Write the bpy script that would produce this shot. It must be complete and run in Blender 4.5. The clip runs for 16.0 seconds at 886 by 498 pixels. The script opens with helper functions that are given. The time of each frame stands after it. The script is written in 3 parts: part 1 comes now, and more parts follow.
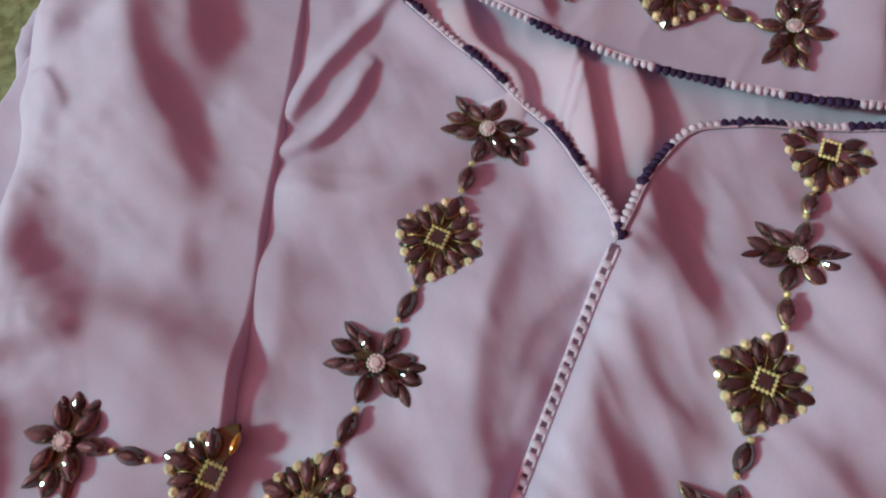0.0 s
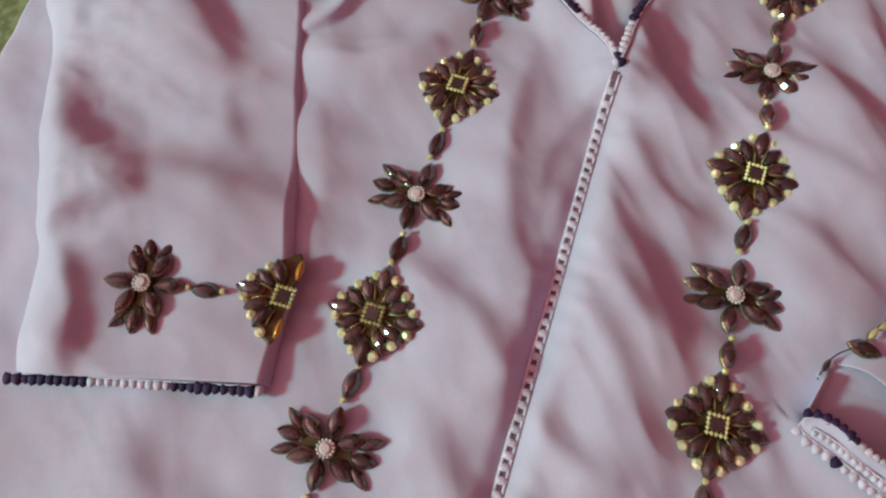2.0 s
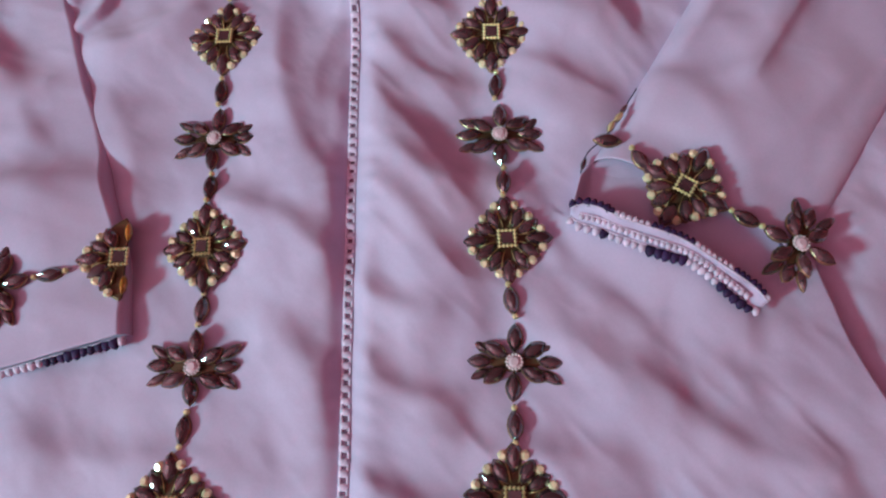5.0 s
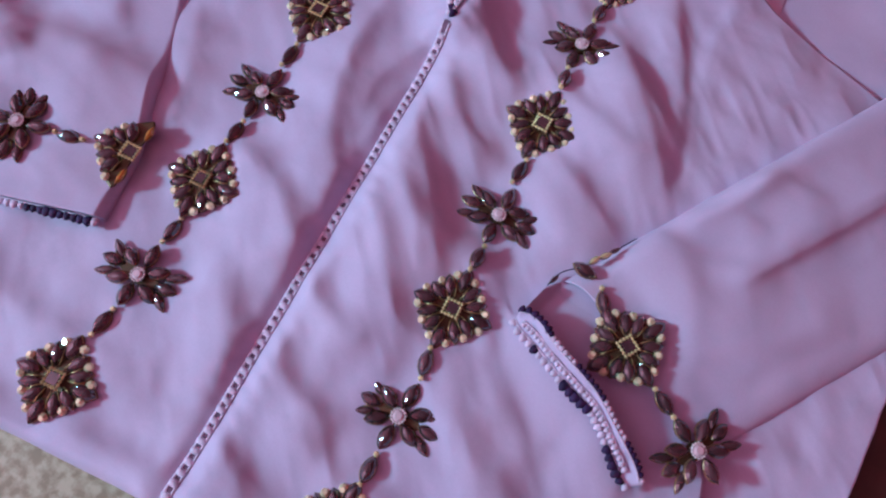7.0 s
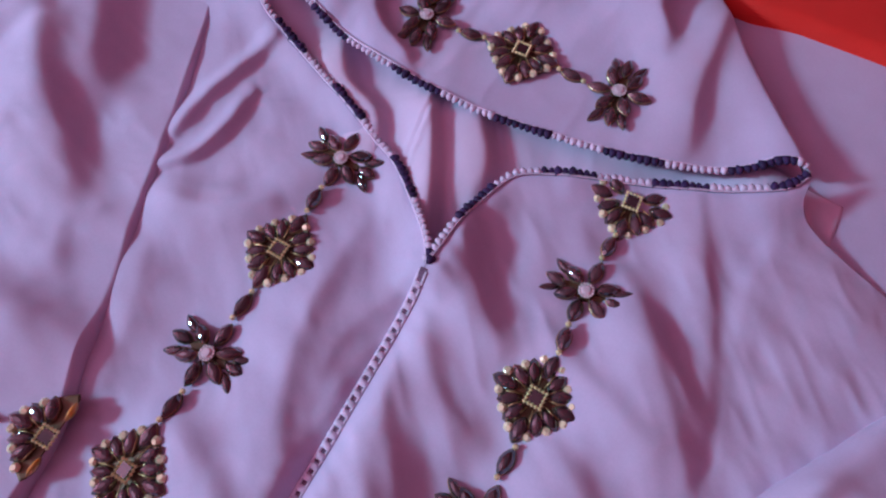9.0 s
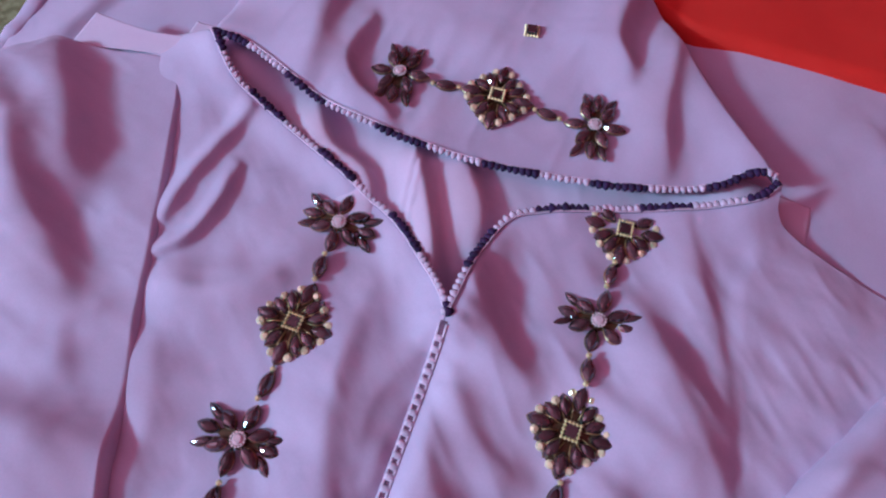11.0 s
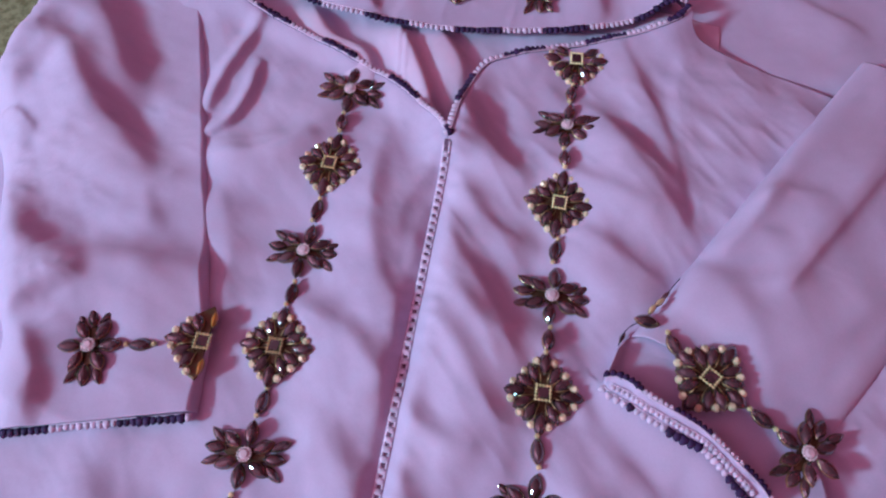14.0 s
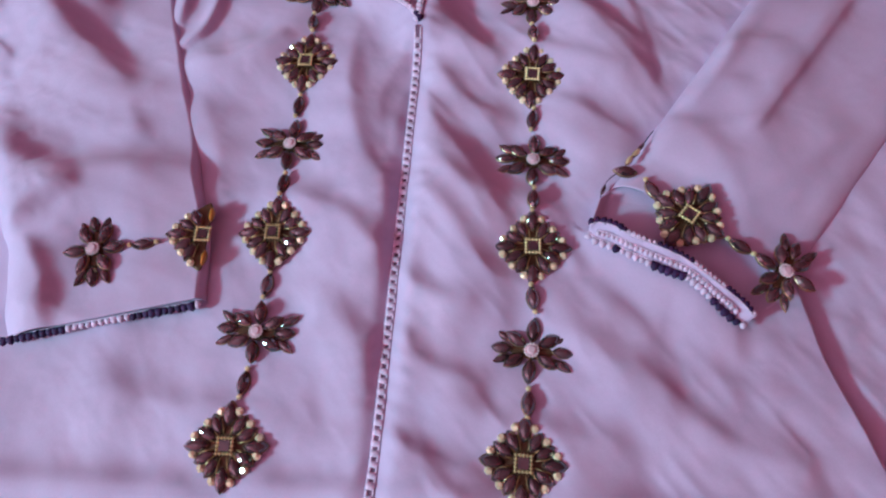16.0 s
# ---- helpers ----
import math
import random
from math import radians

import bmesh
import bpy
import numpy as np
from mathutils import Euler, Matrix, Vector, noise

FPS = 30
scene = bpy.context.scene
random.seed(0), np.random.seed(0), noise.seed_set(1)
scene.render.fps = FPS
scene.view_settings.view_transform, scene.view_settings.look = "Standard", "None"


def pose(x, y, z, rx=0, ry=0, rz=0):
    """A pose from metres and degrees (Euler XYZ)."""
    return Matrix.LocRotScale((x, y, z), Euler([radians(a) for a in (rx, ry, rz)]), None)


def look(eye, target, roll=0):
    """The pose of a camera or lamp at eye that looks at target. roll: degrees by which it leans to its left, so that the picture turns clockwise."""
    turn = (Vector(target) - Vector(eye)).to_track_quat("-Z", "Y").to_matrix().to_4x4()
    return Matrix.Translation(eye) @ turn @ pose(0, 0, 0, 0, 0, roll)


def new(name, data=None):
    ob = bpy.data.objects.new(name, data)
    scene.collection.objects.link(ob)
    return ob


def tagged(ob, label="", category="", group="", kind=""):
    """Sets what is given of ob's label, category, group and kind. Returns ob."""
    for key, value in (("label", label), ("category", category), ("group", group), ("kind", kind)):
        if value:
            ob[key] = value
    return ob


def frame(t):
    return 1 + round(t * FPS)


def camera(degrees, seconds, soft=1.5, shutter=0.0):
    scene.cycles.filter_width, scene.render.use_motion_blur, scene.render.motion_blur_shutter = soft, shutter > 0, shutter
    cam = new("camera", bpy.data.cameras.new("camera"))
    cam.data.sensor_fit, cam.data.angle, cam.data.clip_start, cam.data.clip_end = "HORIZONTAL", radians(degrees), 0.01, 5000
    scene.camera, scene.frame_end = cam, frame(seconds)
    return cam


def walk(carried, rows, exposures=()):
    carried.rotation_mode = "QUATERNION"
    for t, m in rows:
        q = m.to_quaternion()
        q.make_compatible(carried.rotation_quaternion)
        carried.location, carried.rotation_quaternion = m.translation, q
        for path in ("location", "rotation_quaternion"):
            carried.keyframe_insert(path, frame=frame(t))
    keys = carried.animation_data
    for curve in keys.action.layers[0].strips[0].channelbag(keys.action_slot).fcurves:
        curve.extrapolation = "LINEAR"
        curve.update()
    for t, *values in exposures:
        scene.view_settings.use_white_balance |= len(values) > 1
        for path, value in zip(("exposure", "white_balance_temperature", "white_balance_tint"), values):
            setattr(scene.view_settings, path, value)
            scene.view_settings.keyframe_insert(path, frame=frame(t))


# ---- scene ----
cam = camera(68.4, 16.0, soft=2.2)
PATH = [
    (0, (-0.017, -0.106, 0.254), (-0.361, 0.491, -1.624), -6.3),
    (0.5, (-0.026, -0.126, 0.256), (-0.373, 0.459, -1.625), -5.8),
    (1, (-0.039, -0.147, 0.256), (-0.348, 0.451, -1.627), -2.3),
    (1.5, (-0.036, -0.166, 0.256), (-0.289, 0.452, -1.629), -0.1),
    (2, (-0.019, -0.182, 0.262), (-0.238, 0.422, -1.632), -2.2),
    (2.5, (-0.003, -0.206, 0.269), (-0.2, 0.386, -1.631), -5.5),
    (3, (0.005, -0.232, 0.275), (-0.122, 0.374, -1.627), -5.5),
    (3.5, (0.011, -0.248, 0.276), (-0.096, 0.31, -1.641), -9.3),
    (4, (0.019, -0.251, 0.277), (-0.064, 0.307, -1.641), -8.9),
    (4.5, (0.036, -0.24, 0.282), (-0.031, 0.365, -1.623), -9.2),
    (4.7, (0.044, -0.234, 0.281), (-0.024, 0.377, -1.622), -9.4),
    (6.8, (0.08, -0.213, 0.305), (-0.112, 0.332, -1.61), 8.2),
    (7, (0.083, -0.201, 0.305), (-0.104, 0.367, -1.603), 9.2),
    (7.5, (0.079, -0.17, 0.302), (-0.139, 0.397, -1.604), 8.1),
    (8, (0.072, -0.133, 0.295), (-0.23, 0.429, -1.6), 1.4),
    (8.5, (0.06, -0.106, 0.294), (-0.31, 0.444, -1.593), -2.9),
    (9, (0.059, -0.083, 0.287), (-0.325, 0.551, -1.57), -2.6),
    (9.2, (0.055, -0.077, 0.286), (-0.294, 0.559, -1.578), -0.7),
    (11.3, (0.021, -0.094, 0.303), (-0.196, 0.693, -1.523), 3.4),
    (11.5, (0.024, -0.105, 0.306), (-0.19, 0.69, -1.517), 3.3),
    (12, (0.033, -0.128, 0.309), (-0.165, 0.682, -1.509), 2.6),
    (12.5, (0.037, -0.147, 0.317), (-0.175, 0.674, -1.494), 0.8),
    (13, (0.039, -0.167, 0.319), (-0.169, 0.649, -1.495), 0.0),
    (13.5, (0.042, -0.189, 0.323), (-0.149, 0.639, -1.487), -0.2),
    (14, (0.039, -0.213, 0.329), (-0.132, 0.608, -1.486), -1.9),
    (14.5, (0.037, -0.232, 0.333), (-0.122, 0.589, -1.484), -3.1),
    (15, (0.042, -0.248, 0.333), (-0.093, 0.568, -1.488), -4.4),
    (15.5, (0.042, -0.266, 0.331), (-0.077, 0.549, -1.491), -3.3),
    (16, (0.046, -0.266, 0.321), (-0.081, 0.477, -1.531), -5.9),
]
EXPOSURES = [
    (0, -0.15, 7086, -24.1), (1, -0.05, 7059, -30.9), (1.5, -0.05, 7238, -30.1), (2, 0.00, 7311, -36.7), (2.6, 0.00, 7166, -36.5),
    (3, -0.05, 6281, -19.0), (3.5, -0.12, 5665, -5.9), (4, -0.12, 5407, 0.5), (4.5, -0.08, 5805, -5.6), (4.7, -0.05, 6262, -13.1),
    (6.8, -0.08, 5466, 0.7), (7, -0.08, 5437, 2.7), (7.5, -0.10, 6193, -17.7), (8, -0.15, 6649, -25.7), (8.5, -0.18, 5918, -0.8),
    (9, -0.20, 5486, 12.4), (11.5, -0.13, 5434, 9.5), (12.5, -0.12, 5503, 12.1), (14.5, -0.06, 5652, 10.6), (16, 0.00, 5776, -1.0),
]
walk(cam, [(t, look(*p)) for t, *p in PATH], EXPOSURES)

# ---- light ----
world = bpy.data.worlds.new("room_air")
scene.world = world
world.use_nodes = True
world.node_tree.nodes["Background"].inputs[0].default_value = (0.35, 0.16, 0.2, 1)
world.node_tree.nodes["Background"].inputs[1].default_value = 0.05
bulb = bpy.data.lights.new("room_lamp", "POINT")
bulb.shadow_soft_size, bulb.energy, bulb.color = 0.15, 206.0, (0.487, 0.90, 0.950)
lamp = new("room_lamp", bulb)
lamp.location = (-1.84, -1.03, 1.12)
SUNWARD = np.array((-0.873, -0.488))


# ---- materials ----
def material(name):
    m = bpy.data.materials.new(name)
    m.use_nodes = True
    return m, m.node_tree.nodes, m.node_tree.links, m.node_tree.nodes["Principled BSDF"]


def ramp(nodes, stops):
    r = nodes.new("ShaderNodeValToRGB")
    while len(r.color_ramp.elements) < len(stops):
        r.color_ramp.elements.new(0.5)
    for e, (p, c) in zip(r.color_ramp.elements, stops):
        e.position, e.color = p, (*c, 1)
    return r


def tex(nodes, links, kind, scale, detail=3.0, coords=None):
    n = nodes.new(kind)
    n.inputs["Scale"].default_value = scale
    if "Detail" in n.inputs:
        n.inputs["Detail"].default_value = detail
    if coords:
        links.new(coords, n.inputs["Vector"])
    return n


def cloth(name, dark, light, rough=0.75, weave=0.05, sheen=0.15, period=0.0008, creased=0.3):
    m, nodes, links, p = material(name)
    geo = nodes.new("ShaderNodeNewGeometry")
    pos = geo.outputs["Position"]
    big = tex(nodes, links, "ShaderNodeTexNoise", 22, 3, pos)
    fine = tex(nodes, links, "ShaderNodeTexNoise", 900, 2, pos)
    mix = nodes.new("ShaderNodeMath")
    mix.operation = "MULTIPLY_ADD"
    mix.inputs[1].default_value = 0.35
    links.new(fine.outputs[0], mix.inputs[0])
    links.new(big.outputs[0], mix.inputs[2])
    r = ramp(nodes, [(0.35, dark), (0.95, light)])
    links.new(mix.outputs[0], r.inputs[0])
    links.new(r.outputs[0], p.inputs["Base Color"])
    p.inputs["Roughness"].default_value = rough
    p.inputs["Sheen Weight"].default_value = sheen
    p.inputs["Specular IOR Level"].default_value = 0.25
    waves = []
    for axis in ("X", "Y"):
        w = nodes.new("ShaderNodeTexWave")
        w.bands_direction = axis
        w.inputs["Scale"].default_value = 0.314 / period
        w.inputs["Distortion"].default_value = 1.2
        w.inputs["Detail"].default_value = 1.0
        links.new(pos, w.inputs["Vector"])
        waves.append(w)
    add = nodes.new("ShaderNodeMath")
    links.new(waves[0].outputs["Fac"], add.inputs[0])
    links.new(waves[1].outputs["Fac"], add.inputs[1])
    add2 = nodes.new("ShaderNodeMath")
    links.new(add.outputs[0], add2.inputs[0])
    crumple = tex(nodes, links, "ShaderNodeTexNoise", 130, 4, pos)
    big2 = nodes.new("ShaderNodeMath")
    big2.operation = "MULTIPLY"
    big2.inputs[1].default_value = 4.0
    links.new(crumple.outputs[0], big2.inputs[0])
    links.new(big2.outputs[0], add2.inputs[1])
    b = nodes.new("ShaderNodeBump")
    b.inputs["Strength"].default_value = weave
    b.inputs["Distance"].default_value = 0.0005
    links.new(add2.outputs[0], b.inputs["Height"])
    crease = tex(nodes, links, "ShaderNodeTexNoise", 34, 2, pos)
    crease.inputs["Distortion"].default_value = 0.3
    soft = nodes.new("ShaderNodeBump")
    soft.inputs["Strength"].default_value = creased
    soft.inputs["Distance"].default_value = 0.004
    links.new(crease.outputs[0], soft.inputs["Height"])
    links.new(soft.outputs[0], b.inputs["Normal"])
    links.new(b.outputs[0], p.inputs["Normal"])
    return m


def plain(name, color, rough=0.5, metal=0.0, coat=0.0, vary=0.15, spec=0.5, grain=300):
    m, nodes, links, p = material(name)
    n = tex(nodes, links, "ShaderNodeTexNoise", grain, 3, nodes.new("ShaderNodeNewGeometry").outputs["Position"])
    info = nodes.new("ShaderNodeObjectInfo")
    a = nodes.new("ShaderNodeMath")
    a.operation = "MULTIPLY_ADD"
    a.inputs[1].default_value = 0.5
    links.new(info.outputs["Random"], a.inputs[0])
    links.new(n.outputs[0], a.inputs[2])
    r = ramp(nodes, [(0.3, [c * (1 - vary) for c in color]), (1.0, [min(1, c * (1 + vary)) for c in color])])
    links.new(a.outputs[0], r.inputs[0])
    links.new(r.outputs[0], p.inputs["Base Color"])
    p.inputs["Roughness"].default_value = rough
    p.inputs["Metallic"].default_value = metal
    p.inputs["Coat Weight"].default_value = coat
    p.inputs["Coat Roughness"].default_value = 0.04
    p.inputs["Specular IOR Level"].default_value = spec
    return m


LILAC = cloth("lilac_linen", (0.47, 0.385, 0.57), (0.585, 0.49, 0.69))
INNER = cloth("pale_lilac_lining", (0.60, 0.47, 0.66), (0.70, 0.56, 0.74))
RED = cloth("red_cloth", (0.62, 0.018, 0.012), (0.72, 0.03, 0.02), weave=0.15, sheen=0.05)
STONE = plain("wine_glass_stone", (0.040, 0.019, 0.024), 0.05, 0, 1.0, 0.85, 0.8, 120)
AMBER = plain("amber_stone", (0.80, 0.69, 0.45), 0.12, 0.30, 0.8, 0.35)
ORANGE = plain("orange_glass", (0.46, 0.19, 0.03), 0.12, 0.3, 0.6, 0.2)
SETTING = plain("tarnished_gilt_setting", (0.22, 0.145, 0.09), 0.34, 0.7, 0, 0.5)
BRASS = plain("dull_brass", (0.55, 0.42, 0.20), 0.35, 0.7, 0, 0.3)
CRYSTAL = plain("pale_pink_crystal", (0.72, 0.58, 0.61), 0.08, 0, 0.8, 0.12)
MAUVE = plain("mauve_crystal", (0.60, 0.45, 0.51), 0.06, 0, 0.8, 0.12)
GOLD = plain("gilt_metal", (0.88, 0.74, 0.40), 0.28, 0.55, 0.0, 0.3)
PURPLE = plain("purple_thread", (0.030, 0.012, 0.058), 0.7, 0, 0, 0.4, 0.3, 900)
PINK = plain("pink_thread", (0.60, 0.49, 0.64), 0.75, 0, 0, 0.2, 0.3, 900)
# dark colour stands in for the shade inside the lace gaps
HOLE = plain("gap_shade", (0.20, 0.11, 0.18), 0.9, 0, 0, 0.4, 0.2, 900)


# ---- mesh helpers ----
def empty(name, place=(0, 0, 0)):
    ob = new(name)
    ob.location = place
    ob.empty_display_size = 0.01
    return ob


def mesh_of(name, verts, faces, mat, smooth=True):
    me = bpy.data.meshes.new(name)
    me.from_pydata([tuple(map(float, v)) for v in verts], [], [tuple(map(int, f)) for f in faces])
    me.materials.append(mat)
    if smooth:
        me.shade_smooth()
    me.update()
    return me


def put(name, me, parent=None, m=None, label=""):
    ob = new(name, me)
    if parent:
        ob.parent = parent
    if m is not None:
        ob.matrix_basis = m
    return tagged(ob, label)


def curve(points):
    """A smooth curve through points, run through by length from 0 to 1."""
    p = np.array(points, float)
    q = np.vstack([2 * p[0] - p[1], p, 2 * p[-1] - p[-2]])
    out = []
    for i in range(1, len(q) - 2):
        t = np.linspace(0, 1, 24, endpoint=False)[:, None]
        a, b, c, d = q[i - 1], q[i], q[i + 1], q[i + 2]
        out.append(0.5 * (2 * b + (c - a) * t + (2 * a - 5 * b + 4 * c - d) * t ** 2 + (3 * b - a - 3 * c + d) * t ** 3))
    out = np.vstack([*out, p[-1:]])
    s = np.r_[0, np.cumsum(np.hypot(*(np.diff(out[:, :2], axis=0).T)))]
    length = s[-1]
    s = s / length

    def at(t):
        t = np.atleast_1d(t)
        return np.stack([np.interp(t, s, out[:, k]) for k in range(out.shape[1])], -1)
    at.length = length
    return at


def signed(X, Y, pts, offset=False):
    """Distance to a polyline and its side (positive on the right of the way), or the offset across it."""
    best, side = np.full(X.shape, 9.0), np.zeros(X.shape)
    for (ax, ay), (bx, by) in zip(pts[:-1], pts[1:]):
        dx, dy = bx - ax, by - ay
        t = np.clip(((X - ax) * dx + (Y - ay) * dy) / (dx * dx + dy * dy + 1e-12), 0, 1)
        ex, ey = X - ax - t * dx, Y - ay - t * dy
        d = np.hypot(ex, ey)
        s = ex * dy - ey * dx
        s = s / math.hypot(dx, dy) if offset else np.where(s > 0, 1.0, -1.0)
        near = d < best
        best, side = np.where(near, d, best), np.where(near, s, side)
    return best, side


def along(X, Y, pts):
    """How far along the polyline's chord a place lies, 0 to 1."""
    (ax, ay), (bx, by) = pts[0], pts[-1]
    dx, dy = bx - ax, by - ay
    return ((X - ax) * dx + (Y - ay) * dy) / (dx * dx + dy * dy + 1e-12)


BENT = {}


def fold(X, Y, h, w, pts, lee=0.62, windward=1.7):
    """A soft ridge in cloth, whose steep side turns away from the lamp and lies along pts (metres)."""
    key = tuple(pts)
    if key not in BENT:
        BENT[key] = curve(pts)(np.linspace(0, 1, 12))
    fine = BENT[key]
    way = np.array(pts[-1]) - np.array(pts[0])
    right = np.array((way[1], -way[0])) / np.hypot(*way)
    lee_side = 1.0 if right @ SUNWARD < 0 else -1.0
    fine = fine - lee_side * right * w * lee * 0.8
    d, off = signed(X, Y, fine, True)
    t = along(X, Y, fine)
    fade = np.clip((t + 0.30) / 0.55, 0, 1) * np.clip((1.30 - t) / 0.55, 0, 1)
    fade = fade * fade * (3 - 2 * fade)
    share = 0.5 + 0.5 * np.tanh(off * lee_side / (0.35 * w))
    width = w * (windward + (lee - windward) * share)
    return h * np.exp(-(d / width) ** 2) * fade


def sstep(a, b, x):
    t = np.clip((x - a) / (b - a), 0, 1)
    return t * t * (3 - 2 * t)


def ripple(X, Y, scale, seed):
    """Smooth uneven relief from a few crossing waves, about -1 to 1."""
    r = np.random.RandomState(seed)
    z = 0
    for k in range(9):
        a, f, ph = r.uniform(0, 6.3), scale * r.uniform(0.5, 1.8), r.uniform(0, 6.3)
        z = z + np.sin(f * (X * np.cos(a) + Y * np.sin(a)) + ph + 0.8 * np.sin(f * 0.6 * (Y * np.cos(a) - X * np.sin(a)))) / 4.5
    return z


def crumple(X, Y, size, turn, stretch, seed):
    """Creased relief, 0 to 1: ridged noise, drawn out along the direction turn (degrees)."""
    table = np.random.RandomState(seed).rand(64, 64)
    c, sn = math.cos(math.radians(turn)), math.sin(math.radians(turn))
    out, amp, total = 0, 1.0, 0
    for k in range(3):
        a, b = (X * c + Y * sn) / (size * stretch) + 7.3 * k + 40, (Y * c - X * sn) / size + 3.1 * k + 40
        i, j = np.floor(a).astype(int), np.floor(b).astype(int)
        f, g = a - i, b - j
        f, g = f * f * (3 - 2 * f), g * g * (3 - 2 * g)
        v = (table[i % 64, j % 64] * (1 - f) + table[(i + 1) % 64, j % 64] * f) * (1 - g) + (table[i % 64, (j + 1) % 64] * (1 - f) + table[(i + 1) % 64, (j + 1) % 64] * f) * g
        out, total = out + amp * (1 - np.sqrt((2 * v - 1) ** 2 + 0.02)), total + amp
        amp, size = amp * 0.5, size * 0.5
    return out / total


def sheet(name, first, second, nu, nv, height, mat, parent, thick=0.0007, squeeze=0.0, label=""):
    """A sheet of cloth spanned between two edge curves; u runs from the first to the second."""
    v = np.linspace(0, 1, nv)
    u = np.linspace(0, 1, nu)
    u = u - squeeze * np.sin(2 * np.pi * u) / (2 * np.pi)
    A, B = first(v), second(v)
    P = A[:, None, :2] * (1 - u)[None, :, None] + B[:, None, :2] * u[None, :, None]
    X, Y = P[..., 0], P[..., 1]
    U, V = np.broadcast_to(u[None, :], X.shape), np.broadcast_to(v[:, None], X.shape)
    Z = height(X, Y, U, V)
    top = np.stack([X, Y, Z], -1).reshape(-1, 3)
    n = nu * nv
    low = top - np.array((0, 0, thick))
    ids = np.arange(n).reshape(nv, nu)
    quads = np.stack([ids[:-1, :-1], ids[:-1, 1:], ids[1:, 1:], ids[1:, :-1]], -1).reshape(-1, 4)
    rim = np.r_[ids[0, :], ids[1:, -1], ids[-1, -2::-1], ids[-2:0:-1, 0]]
    nxt = np.roll(rim, -1)
    sides = np.stack([rim, rim + n, nxt + n, nxt], -1)
    if (X[0, -1] - X[0, 0]) * (Y[-1, 0] - Y[0, 0]) - (Y[0, -1] - Y[0, 0]) * (X[-1, 0] - X[0, 0]) < 0:
        quads, sides = quads[:, ::-1], sides[:, ::-1]
    faces = np.vstack([quads, quads[:, ::-1] + n, sides])
    return put(name, mesh_of(name, np.vstack([top, low]), faces, mat), parent, None, label)


# ---- plan of the ornaments ----
LEFT = [("flower", -0.0675, 0.0325), ("diamond", -0.0660, -0.0235), ("flower", -0.0670, -0.0795), ("diamond", -0.0662, -0.1350), ("flower", -0.0665, -0.1892), ("diamond", -0.0708, -0.2452)]
RIGHT = [("tucked", 0.0680, 0.0795), ("flower", 0.0678, 0.0258), ("diamond", 0.0682, -0.0277), ("flower", 0.0700, -0.0830), ("diamond", 0.0708, -0.1363), ("flower", 0.0718, -0.1903), ("diamond", 0.0690, -0.2432)]
SEATS = np.array([p[1:] for p in LEFT + RIGHT])


# ---- relief of the laid-out dress ----
NECK_LEFT = [(-0.176, 0.112), (-0.154, 0.091), (-0.132, 0.081), (-0.106, 0.070), (-0.082, 0.060), (-0.061, 0.050), (-0.042, 0.041), (-0.021, 0.024), (-0.008, 0.011), (0.0, 0.0)]
NECK_RIGHT = [(0.0, 0.0), (0.0015, 0.012), (0.003, 0.028), (0.006, 0.043), (0.0125, 0.060), (0.025, 0.069), (0.049, 0.079), (0.080, 0.091), (0.110, 0.103), (0.128, 0.112), (0.136, 0.123)]
NECK_BACK = [(-0.176, 0.114), (-0.152, 0.112), (-0.117, 0.099), (-0.090, 0.092), (-0.057, 0.089), (-0.026, 0.088), (0.007, 0.091), (0.040, 0.096), (0.071, 0.103), (0.103, 0.115), (0.121, 0.127), (0.137, 0.130)]
